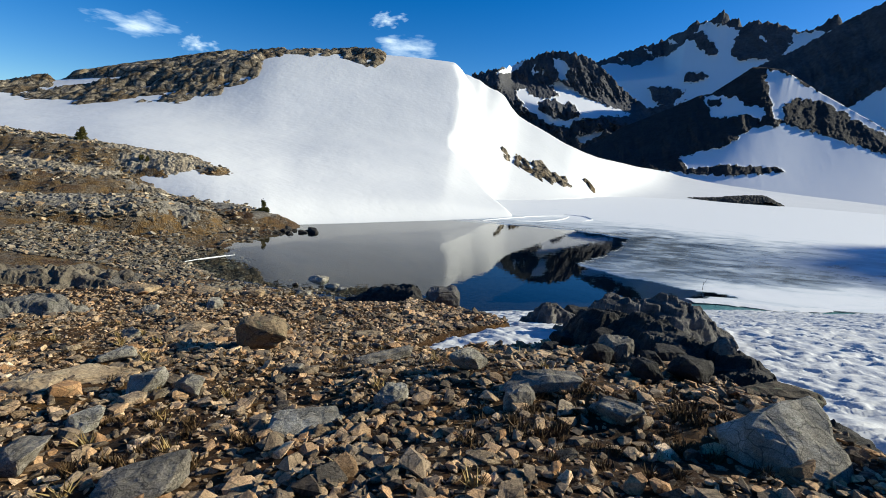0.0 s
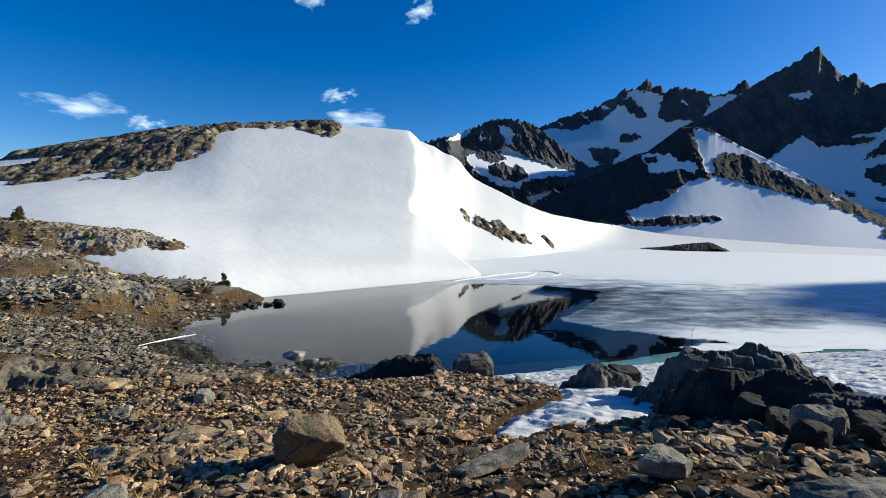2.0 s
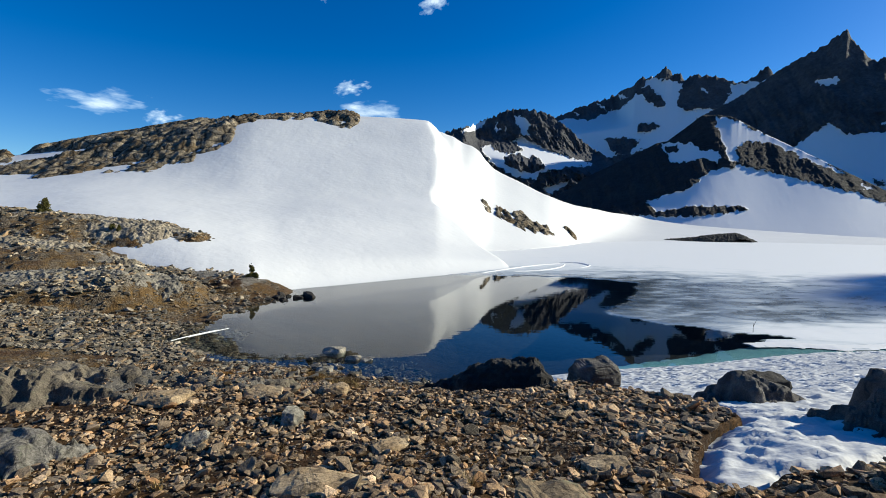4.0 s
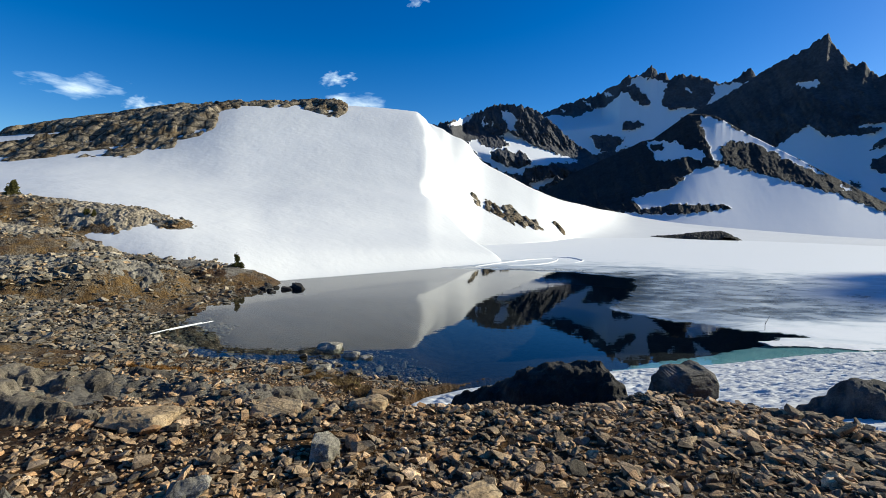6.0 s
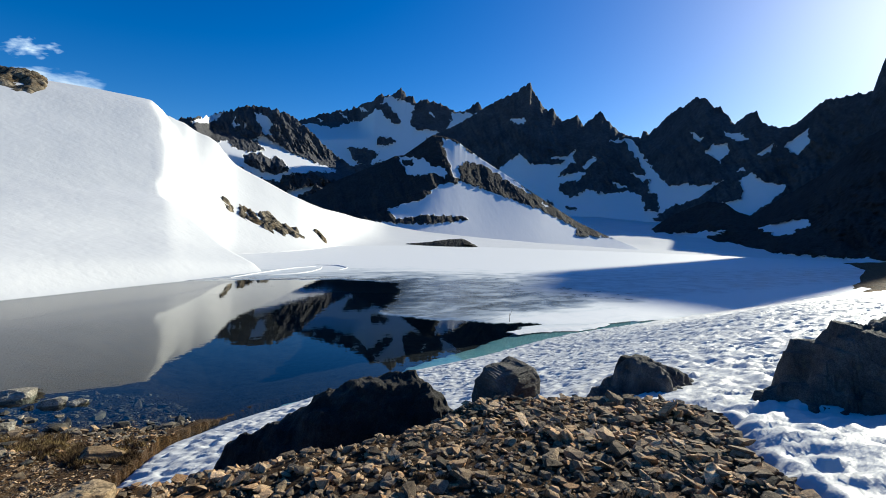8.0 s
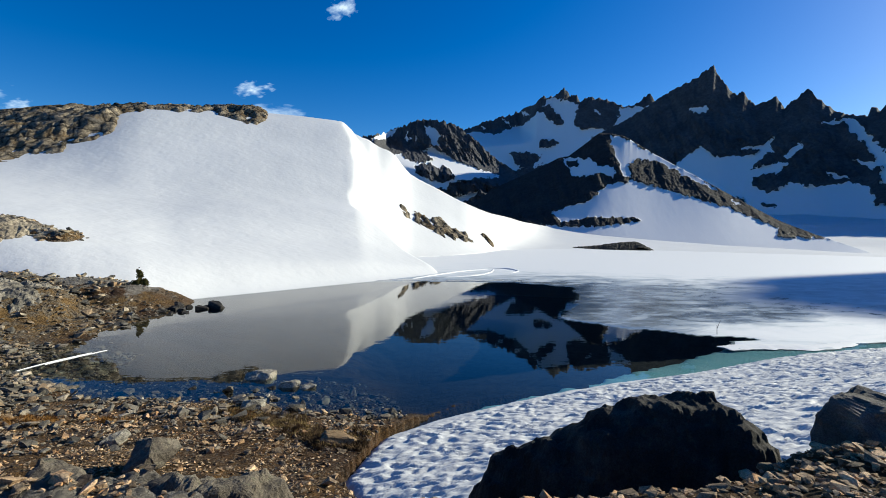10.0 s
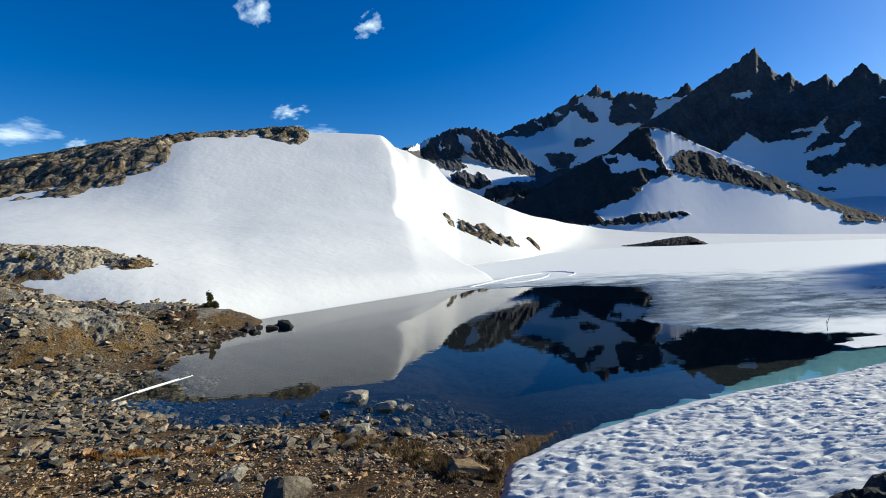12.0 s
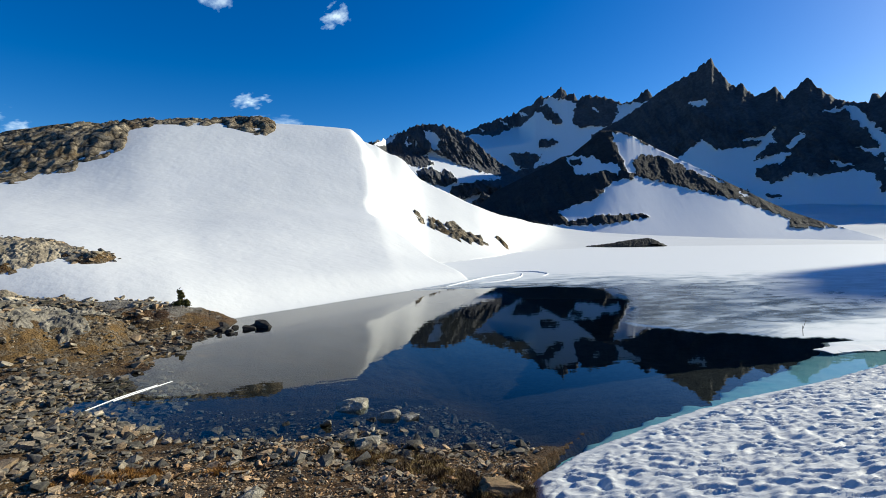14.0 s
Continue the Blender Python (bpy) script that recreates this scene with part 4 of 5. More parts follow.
def mesh_of(name, co, tri, mat, smooth=False):
    me = bpy.data.meshes.new(name)
    me.vertices.add(len(co))
    me.vertices.foreach_set("co", np.asarray(co, np.float32).ravel())
    me.loops.add(tri.size)
    me.loops.foreach_set("vertex_index", tri.ravel().astype(np.int32))
    me.polygons.add(len(tri))
    me.polygons.foreach_set("loop_start", np.arange(0, tri.size, 3, dtype=np.int32))
    me.polygons.foreach_set("use_smooth", np.full(len(tri), smooth))
    me.update(calc_edges=True)
    me.validate()
    me.materials.append(mat)
    return me


def height_at(x, y):
    return float(ground_height(np.array([x], float), np.array([y], float))[0])


def boulder(name, x, y, size, label, mat, seed, sink=0.12, turn=(0, 0, 0), top=None, cuts=12, rough=0.12, detail=4, blunt=0.7, category="rock", group="", square=1.0):
    """A large stone of this size lying on the ground, or with its top at a height."""
    rng = np.random.default_rng(seed)
    if detail > 4:
        co, tri = angular(rng, cuts, detail, (1, 1, 1), rough, blunt, square)
    else:
        co, tri = craggy_hull(rng, 10 + cuts, (1, 0.8, 0.7))
    co = co - (co.max(0) + co.min(0)) / 2
    co = co / (co.max(0) - co.min(0)) * np.array(size)
    co = co + (0.012 if detail > 4 else 0.02) * max(size) * np.stack([fbm(co[:, 1] * 9 / max(size), co[:, 2] * 9 / max(size), 3, seed + k) for k in range(3)], -1)
    m = np.array(Euler([radians(a) for a in turn]).to_matrix())
    co = co @ m.T
    base = height_at(x, y) - sink * size[2] if top is None else top - (co[:, 2].max() - co[:, 2].min())
    co[:, 2] -= co[:, 2].min()
    ob = new(name, mesh_of(name, co, tri, mat, smooth=False))
    ob.location = (x, y, base)
    return tagged(ob, label, category, group)


tan_rock = rock_material("lichened tan boulder", (0.11, 0.09, 0.065), (0.24, 0.19, 0.13), (0.36, 0.30, 0.21), 2.2, 0.03, 0.5, per="object")
pale_rock = rock_material("pale grey block", (0.09, 0.078, 0.062), (0.21, 0.182, 0.143), (0.40, 0.355, 0.285), 3.6, 0.03, 0.25)
# darker than mass_rock: shade on the ridge and whaleback is put into the colour
dark_rock = rock_material("shade-darkened lichened outcrop", (0.014, 0.013, 0.012), (0.036, 0.032, 0.029), (0.098, 0.087, 0.075), 2.2, 0.08, 0.12, joints=0.15)

mass_rock = rock_material("purple-grey outcrop", (0.042, 0.038, 0.036), (0.115, 0.104, 0.096), (0.25, 0.228, 0.20), 2.6, 0.07, 0.30, joints=0.1)
outcrop_grey = rock_material("heath-grown bedrock", (0.052, 0.043, 0.033), (0.14, 0.116, 0.087), (0.29, 0.245, 0.18), 2.0, 0.06, 0.35, joints=0.3)
lichen_rock = rock_material("pale lichened block", (0.13, 0.115, 0.09), (0.33, 0.295, 0.235), (0.58, 0.54, 0.46), 5.0, 0.04, 0.55)



def rock_mass(name, ridges, label, mat, seed, fine=0.03, craggy=1.0, skin=0.25):
    """A craggy body of rock round ridge lines (each two ends, width and power), rising out of the ground."""
    ends = np.array([p[:2] for a, b, w, q in ridges for p in (a, b)])
    reach = 0.5 + max(r[2] for r in ridges) * 1.3
    lo, hi = ends.min(0) - reach, ends.max(0) + reach
    x, y = np.meshgrid(np.arange(lo[0], hi[0], fine), np.arange(lo[1], hi[1], fine))
    wx, wy = x + 0.16 * fbm(x * 1.6, y * 1.6, 4, seed), y + 0.16 * fbm(x * 1.6, y * 1.6, 4, seed + 1)
    z = np.full(x.shape, -9.0)
    for a, b, w, q in ridges:
        z = np.maximum(z, spine(wx, wy, a, b, w, q))
    slabs = 0.09 * (blocks(wx * 0.9 + 0.4 * wy, wy * 1.2, seed + 2) - 0.6) + 0.05 * (blocks(wx * 2.3 + 0.6 * wy, wy * 2.1, seed + 3) - 0.6) + 0.018 * (blocks(wx * 6 + 2 * wy, wy * 5, seed + 4) - 0.6)
    z = z + craggy * (slabs + 0.08 * ridged(x * 1.1 + 0.6 * y, y * 0.9, 3, seed + 5, 0.5) + 0.012 * fbm(x * 7, y * 7, 4, seed + 6, 0.6))
    ledge = z / 0.16 + 0.8 * fbm(x * 0.7, y * 0.7, 3, seed + 7)
    z = z + 0.45 * craggy * 0.16 * (np.floor(ledge) + step(0.5, 1.0, ledge - np.floor(ledge)) - ledge)
    floor = np.maximum(ground_height(x, y), np.where(inside(x, y, SNOWBANK) > 0, snowbank_height(x, y) - 0.1, -9))
    return tagged(sheet(name, x, y, np.maximum(z, floor - skin), mat, smooth=False, keep=z > floor - skin), label, "rock")


rock_mass("rocky_ridge", [((2.6, 7.2, 5.38), (2.9, 6.1, 5.55), 0.9, 2.0), ((2.9, 6.1, 5.55), (3.3, 5.0, 5.52), 0.9, 2.0), ((3.3, 5.0, 5.52), (3.55, 3.4, 5.45), 0.8, 2.0), ((3.55, 3.4, 5.45), (3.7, 2.0, 5.5), 0.6, 2.0)], "dark fractured bedrock ridge beside the snow", dark_rock, 901, craggy=1.1)
rock_mass("snow_side_outcrop", [((2.75, 9.35, 4.45), (3.35, 8.95, 5.10), 0.62, 2.2), ((3.35, 8.95, 5.10), (4.5, 8.9, 5.15), 0.85, 2.4), ((4.5, 8.9, 5.15), (5.4, 9.6, 4.6), 0.9, 2.2)], "layered purple-grey outcrop rising out of the snow", mass_rock, 911, craggy=1.3)
rock_mass("whaleback_rock", [((-2.65, 14.35, 2.3), (-2.75, 13.3, 3.3), 0.5, 2.4), ((-2.75, 13.3, 3.35), (-2.0, 12.85, 3.84), 0.6, 2.4), ((-2.0, 12.85, 3.84), (-1.0, 12.7, 4.08), 0.66, 2.4), ((-1.0, 12.7, 4.05), (-0.65, 12.2, 3.9), 0.5, 2.2)], "long dark whaleback rock at the bench's edge", dark_rock, 921, craggy=1.0)
rock_mass("humped_rock", [((2.15, 11.95, 3.65), (2.7, 11.4, 4.22), 0.55, 2.2), ((2.7, 11.4, 4.22), (3.45, 11.35, 3.95), 0.5, 2.2)], "dark humped rock rising from the snow", mass_rock, 931, fine=0.02, craggy=1.0)
rock_mass("bench_outcrop", [((-10.5, 11.7, 4.15), (-8.2, 12.0, 4.1), 0.8, 2.2), ((-8.2, 12.0, 4.1), (-7.2, 12.6, 3.85), 0.55, 2.2), ((-7.2, 12.5, 3.85), (-5.6, 12.3, 3.8), 0.6, 2.2)], "low dark bedrock ledge in the stony soil", outcrop_grey, 941, fine=0.025, craggy=1.25)
rock_mass("bench_outcrop", [((-10.2, 10.5, 4.5), (-8.6, 10.7, 4.42), 0.85, 2.4), ((-8.6, 10.7, 4.4), (-7.5, 10.6, 4.2), 0.55, 2.4)], "low dark bedrock ledge in the stony soil", outcrop_grey, 943, fine=0.025, craggy=1.25)
rock_mass("outcrop_block", [((-7.75, 8.55, 4.5), (-7.1, 8.5, 4.52), 0.62, 2.8)], "rounded grey bedrock block with pale lichen", grey_rock, 945, fine=0.02, craggy=0.7)
rock_mass("low_outcrop", [((-9.8, 8.3, 4.6), (-8.0, 8.2, 4.42), 1.1, 2.4)], "rounded grey bedrock with pale lichen", grey_rock, 951)

boulder("boulder", -2.32, 5.95, (0.64, 0.56, 0.58), "blunt tan boulder with grey lichen on rubble", tan_rock, 5, sink=0.2, blunt=0.95, rough=0.1, cuts=6, square=0.6, detail=5, turn=(0, 6, 25))
boulder("stone_block", 2.18, 2.72, (0.74, 0.66, 0.56), "large pale grey tilted block with flat faces", lichen_rock, 17, top=6.2, turn=(14, -16, 30), cuts=7, rough=0.03, blunt=0.75, square=0.7)
boulder("stone_block", 2.95, 4.05, (0.9, 0.5, 0.5), "flat-topped tan block at the ridge's foot", tan_rock, 14, top=5.74, turn=(0, 4, -4), cuts=4, rough=0.04, blunt=1.0, square=0.5)
boulder("stone_block", 2.9, 2.4, (0.7, 0.45, 0.3), "dark grey slab beside a larger block", dark_rock, 13, turn=(0, 8, 50))
boulder("shore_boulder", 0.06, 11.62, (0.84, 0.62, 0.72), "squat grey boulder with a squared top", mass_rock, 21, top=4.4, cuts=5, rough=0.1, blunt=1.2, turn=(3, -4, 12), square=0.42, detail=5)
boulder("humped_rock", 3.6, 12.2, (0.8, 0.7, 0.7), "small dark rock beside the humped one", dark_rock, 42, top=3.95, blunt=1.0)
boulder("triangular_stone", 1.98, 5.2, (0.42, 0.3, 0.5), "pale triangular stone standing on the rocky ridge", pale_rock, 61, top=5.68, cuts=6, blunt=0.55)
boulder("knob_stone", 3.3, 5.3, (0.24, 0.22, 0.26), "small knob of rock on the ridge's crest", grey_rock, 62, top=5.72)
for k, (x, y, a, b, c, rz) in enumerate([(1.75, 5.0, 0.3, 0.25, 0.3, 30), (2.5, 4.5, 0.4, 0.3, 0.3, 10), (2.3, 6.3, 0.45, 0.35, 0.3, -20), (1.9, 7.0, 0.4, 0.3, 0.25, 15), (3.0, 7.0, 0.45, 0.35, 0.3, 75), (2.1, 5.7, 0.35, 0.3, 0.25, 40), (2.7, 5.4, 0.4, 0.3, 0.25, 5), (2.35, 5.0, 0.3, 0.25, 0.22, 80), (1.6, 6.5, 0.3, 0.25, 0.2, 25), (2.9, 6.1, 0.35, 0.25, 0.22, 55), (2.0, 4.4, 0.3, 0.24, 0.2, 100)]):
    boulder("ridge_block", x, y, (a, b, c), "broken dark block lodged on the rocky ridge", dark_rock, 70 + k, turn=(0, 10, rz), cuts=8, detail=3, group="blocks on the rocky ridge")
for k, (x, y, a, b, c, rz) in enumerate([(0.89, 3.84, 0.72, 0.24, 0.13, -5), (1.3, 3.25, 0.42, 0.22, 0.13, -50), (0.65, 3.5, 0.26, 0.2, 0.2, 10), (-0.65, 5.55, 0.75, 0.24, 0.15, 22), (-1.55, 2.3, 0.5, 0.34, 0.12, 15), (-2.5, 2.6, 0.34, 0.28, 0.14, 0), (-1.52, 4.85, 0.2, 0.14, 0.1, 0)]):
    boulder("flat_slab", x, y, (a, b, c), "flat pale grey slab lying on rubble", pale_rock, 90 + k, sink=0.15, turn=(6, -8, rz), cuts=9, detail=3, rough=0.05, group="flat slabs on the rubble")
bank_rock = rock_material("fractured tan bank rock", (0.10, 0.083, 0.060), (0.29, 0.24, 0.175), (0.47, 0.405, 0.305), 0.9, 0.08, 0.3)
slab_rock = rock_material("fractured grey slab", (0.08, 0.071, 0.059), (0.21, 0.186, 0.15), (0.36, 0.32, 0.26), 0.9, 0.1, 0.25)
rock_mass("bank_dome", [((-34, 36.3, 2.6), (-25, 39.1, 2.95), 3.0, 2.6), ((-25, 39.1, 2.95), (-21.8, 40.2, 2.2), 2.4, 2.4)], "rounded grey bedrock dome split by joints across the bay", slab_rock, 961, fine=0.09, craggy=1.6, skin=0.1)
rock_mass("bank_rib", [((-42, 57.0, 6.9), (-31.0, 55.6, 6.0), 3.2, 2.0), ((-31.0, 55.6, 6.0), (-27.1, 54.5, 5.05), 1.9, 2.4)], "fractured tan bedrock rib between snow and turf", bank_rock, 971, fine=0.1, craggy=1.3, skin=0.1)
rock_mass("bank_step", [((-44, 49.5, 4.8), (-34.5, 49.0, 4.1), 2.2, 2.0), ((-33.0, 47.8, 3.4), (-29.2, 48.0, 2.75), 1.5, 2.2)], "broken tan bedrock step in the turf", bank_rock, 981, fine=0.1, craggy=1.3, skin=0.1)
rust_rock = rock_material("rust-tan slab", (0.20, 0.13, 0.07), (0.40, 0.29, 0.17), (0.56, 0.45, 0.29), 1.6, 0.03, 0.2)
for k, (x, y, a, b, c, rz) in enumerate([(-2.55, 3.95, 0.34, 0.30, 0.25, 20), (-2.2, 4.05, 0.28, 0.22, 0.18, -25), (-0.35, 3.65, 0.28, 0.24, 0.22, 0), (-0.95, 3.3, 0.55, 0.36, 0.10, 8), (-2.6, 3.3, 0.28, 0.22, 0.14, 50), (-3.7, 5.2, 0.45, 0.3, 0.2, 15), (-4.6, 6.8, 0.3, 0.24, 0.16, -10), (0.3, 4.55, 0.36, 0.28, 0.26, 35), (-5.6, 8.9, 0.34, 0.28, 0.2, 0), (-4.7, 9.6, 0.36, 0.3, 0.22, 60)]):
    boulder("lichened_block", x, y, (a, b, c), "angular grey block blotched with pale lichen", lichen_rock, 170 + k, sink=0.2, turn=(4, -5, rz), cuts=6, detail=3, group="lichened blocks on the slope")
for k, (x, y, a, b, c, rz) in enumerate([(-3.3, 4.3, 0.75, 0.42, 0.14, 12), (-3.6, 4.0, 0.55, 0.4, 0.12, -10), (-3.9, 7.6, 0.9, 0.5, 0.14, 5), (-6.7, 10.3, 0.8, 0.5, 0.16, 8), (-5.4, 10.7, 0.6, 0.4, 0.2, -12), (-4.4, 10.9, 0.5, 0.36, 0.22, 20), (-3.4, 8.8, 0.5, 0.3, 0.12, 30), (-1.2, 7.9, 0.5, 0.3, 0.12, 0)]):
    boulder("rust_slab", x, y, (a, b, c), "flat rust-tan slab bedded in the stony soil", rust_rock, 190 + k, sink=0.35, turn=(3, 4, rz), cuts=7, detail=3, group="rust-tan slabs in the soil")
for k, (x, y, a, b, c, z) in enumerate([(-6.8, 26.2, 0.4, 0.4, 0.4, 0.1), (-6.18, 23.3, 0.42, 0.32, 0.35, 0.22), (-9.5, 26.6, 0.4, 0.3, 0.3, 0.08), (-12.3, 44.3, 1.5, 0.8, 0.8, 0.46), (-13.1, 43.9, 1.0, 0.7, 0.6, 0.27), (-12.8, 44.9, 0.8, 0.5, 0.5, 0.22), (-14.2, 43.1, 0.9, 0.6, 0.6, 0.22), (-14.9, 43.9, 0.8, 0.6, 0.6, 0.26), (-15.3, 42.6, 0.7, 0.5, 0.5, 0.22), (-13.8, 42.3, 0.6, 0.4, 0.5, 0.13), (-14.6, 42.0, 0.5, 0.4, 0.4, 0.15), (-15.0, 45.0, 1.0, 0.7, 0.6, 0.34), (-14.1, 44.6, 0.6, 0.5, 0.5, 0.2)]):
    boulder("water_rock", x, y, (a, b, c), "wet dark rock standing out of the lake", dark_rock, 110 + k, top=z, detail=3, turn=(13, -11, 47 * k), group="rocks standing in the lake")

for k, (x, y, a, b, c, z) in enumerate([(-7.37, 27.6, 1.25, 0.8, 0.55, 0.26), (-6.2, 26.4, 0.8, 0.5, 0.45, 0.2), (-5.6, 26.1, 0.75, 0.45, 0.4, 0.15)]):
    boulder("water_rock", x, y, (a, b, c), "pale-topped flat rock standing out of the lake", lichen_rock, 150 + k, top=z, detail=3, cuts=8, group="rocks standing in the lake")

boulder("pyramid_stone", -8.25, 18.7, (1.0, 0.7, 0.62), "dark pointed stone standing on the lower gravel", outcrop_grey, 211, sink=0.15, cuts=4, turn=(0, 6, 20), detail=3)
boulder("rim_slab", -4.6, 20.1, (1.0, 0.6, 0.3), "flat tan slab bedded in the shore turf", tan_rock, 212, sink=0.3, turn=(0, 3, -20), detail=3)
boulder("rim_slab", -7.1, 24.0, (0.8, 0.6, 0.5), "pale blocky stone at the turf's rim", lichen_rock, 213, sink=0.25, turn=(5, 0, 15), detail=3)
boulder("rim_slab", -9.7, 20.8, (0.7, 0.5, 0.35), "pale flat-topped stone on the lower gravel", lichen_rock, 214, sink=0.25, turn=(0, -5, 60), detail=3)

# rocks bare of snow across the lake
rock_mass("islet_rock", [((82, 165.5, 0.6), (94, 163.5, 1.7), 2.6, 1.6), ((94, 163.5, 2.0), (104, 163, 3.0), 3.2, 1.8), ((104, 163, 3.0), (109, 163, 1.2), 2.4, 1.8)], "low dark rock islet ringed by snow", dark_rock, 991, fine=0.3, craggy=2.6, skin=0.3)
boulder("islet_rock", 190, 205, (24, 5, 3.0), "thin dark rock rib in the snow", dark_rock, 133, top=1.2, cuts=14, rough=0.3, detail=4)



def scatter(count, area, sizes, seed, avoid_snow=True, power=2.2, clump=0.0):
    """Places, sizes and heights of stones strewn over a stretch of ground."""
    rng = np.random.default_rng(seed)
    x, y = rng.uniform(area[0], area[1], count), rng.uniform(area[2], area[3], count)
    u = rng.random(count)
    size = (sizes[0] ** -power + u * (sizes[1] ** -power - sizes[0] ** -power)) ** (-1 / power)
    edge = np.minimum(np.minimum(x - area[0], area[1] - x), np.minimum(y - area[2], area[3] - y))
    keep = edge > 0.16 * min(area[1] - area[0], area[3] - area[2]) * rng.random(count) ** 2 * (1 + fbm(x * 0.4, y * 0.4, 3, 77))
    if avoid_snow:
        keep = inside(x, y, SNOWBANK) < -0.05
    keep &= (rng.random(count) < 0.5) | (np.hypot((x - 1.3) / 1.2, (y - 3.1) / 0.8) > 1) & (np.hypot((x + 1.9) / 0.9, (y - 3.0) / 0.5) > 1)
    if clump:
        keep &= rng.random(count) < 0.5 + clump * fbm(x * 0.5, y * 0.5, 3, seed)
    x, y, size = x[keep], y[keep], size[keep]
    return x, y, ground_height(x, y), size


STONES = [broken(np.random.default_rng(300 + k), 13, (1.0, random.uniform(0.5, 0.9), random.uniform(0.22, 0.6))) for k in range(36)]


CHIPS = [broken(np.random.default_rng(350 + k), 7, (1.0, random.uniform(0.5, 0.9), random.uniform(0.25, 0.6))) for k in range(24)]


def rubble(name, strewn, label, mat, seed, tilt=0.3, shapes=STONES):
    """Many small stones in one mesh."""
    rng = np.random.default_rng(seed)
    x, y, z, size = (np.concatenate(part) for part in zip(*strewn))
    pick = rng.integers(0, len(shapes), len(x))
    points, faces, start = [], [], 0
    for k, (co, tri) in enumerate(shapes):
        at = np.nonzero(pick == k)[0]
        if not len(at):
            continue
        n = len(at)
        yaw, lean, aim = rng.uniform(0, 6.283, n), rng.normal(0, tilt, n), rng.uniform(0, 6.283, n)
        c, s = np.cos(yaw), np.sin(yaw)
        p = np.repeat(co[None], n, 0) * size[at][:, None, None]
        px, py = p[..., 0] * c[:, None] - p[..., 1] * s[:, None], p[..., 0] * s[:, None] + p[..., 1] * c[:, None]
        pz = p[..., 2] + (px * np.cos(aim)[:, None] + py * np.sin(aim)[:, None]) * np.sin(lean)[:, None]
        pz = pz - pz.min(1)[:, None] - 0.22 * (pz.max(1) - pz.min(1))[:, None]
        points.append(np.stack([px + x[at][:, None], py + y[at][:, None], pz + z[at][:, None]], -1).reshape(-1, 3))
        faces.append((tri[None] + (start + np.arange(n) * len(co))[:, None, None]).reshape(-1, 3))
        start += n * len(co)
    return tagged(new(name, mesh_of(name, np.concatenate(points), np.concatenate(faces), mat)), label, "rubble", kind="stuff")


rubble("bench_rubble", [scatter(6000, (-24, 4.2, -9, 13.5), (0.06, 0.25), 404, clump=0.9, power=2.2), scatter(7000, (-15, 4.2, -3, 13), (0.035, 0.15), 405, clump=0.9), scatter(5000, (-20, -8, 4, 17), (0.05, 0.28), 406, clump=0.8, power=2.2), scatter(40000, (-12.5, 5.2, -1.0, 12.9), (0.04, 0.19), 401, clump=0.9, power=2.3), scatter(15000, (-6.5, 4.2, 0.3, 11.5), (0.06, 0.16), 407, clump=0.6, power=2.6), scatter(900, (-0.8, 1.5, 7.6, 11.2), (0.06, 0.22), 408)], "angular brown and grey stones strewn over the slope", rubble_rock, 410)
rubble("bench_grit", [scatter(34000, (-7.5, 4.2, 0.3, 11.5), (0.02, 0.06), 402)], "fine broken grit between the stones", rubble_rock, 411, shapes=CHIPS)
rubble("lower_gravel", [scatter(44000, (-15, -3.0, 12.6, 24.8), (0.035, 0.12), 461, clump=0.5), scatter(900, (-14, -3.2, 12.6, 24.0), (0.13, 0.3), 462, power=2.8, clump=0.7)], "ochre gravel and flat stones on the lower slope", rubble_rock, 463, 0.22, CHIPS)
rubble("shore_rubble", [scatter(2600, (-19, -2.5, 22.5, 27.0), (0.08, 0.4), 421, clump=0.7, power=2.0), scatter(11000, (-28, -13.5, 25.5, 33.8), (0.12, 0.5), 425, power=2.0, clump=0.4), scatter(2500, (-16, -3, 20, 30), (0.06, 0.35), 423), scatter(90, (-16, -3, 22.5, 27), (0.25, 0.6), 427), scatter(2600, (-25, -15, 33.5, 46.5), (0.1, 0.6), 426, power=2.0, clump=0.6), scatter(1500, (-62, -18, 38, 64), (0.15, 0.7), 424, power=2.4, clump=0.5)], "grey and brown stones along the lake shore", shore_rock, 430, 0.25)

# fractured slabs of the bank across the bay
def bank_slabs():
    out = []
    for count, area, sizes, seed, power in ((6000, (-62, -18.5, 42.0, 64.0), (0.25, 0.9), 451, 2.0), (4000, (-48, -20.5, 33.0, 42.5), (0.2, 0.8), 452, 2.0)):
        x, y, z, size = scatter(count, area, sizes, seed, avoid_snow=False, power=power, clump=0.0)
        keep = (bedrock(x, y) > 0.12) & (fbm(x * 0.22, y * 0.22, 3, seed) > -0.08) & (dome_height(x, y) < z + 0.1)
        out.append((x[keep], y[keep], z[keep] - 0.10 * size[keep], size[keep]))
    return out


plate_rock = rock_material("loose bank stone", (0.13, 0.12, 0.10), (0.33, 0.30, 0.245), (0.52, 0.475, 0.39), 0.9, 0.08, 0.3, per="island")
rubble("bank_rubble", bank_slabs(), "light grey broken stones with turf between", plate_rock, 455, 0.26)

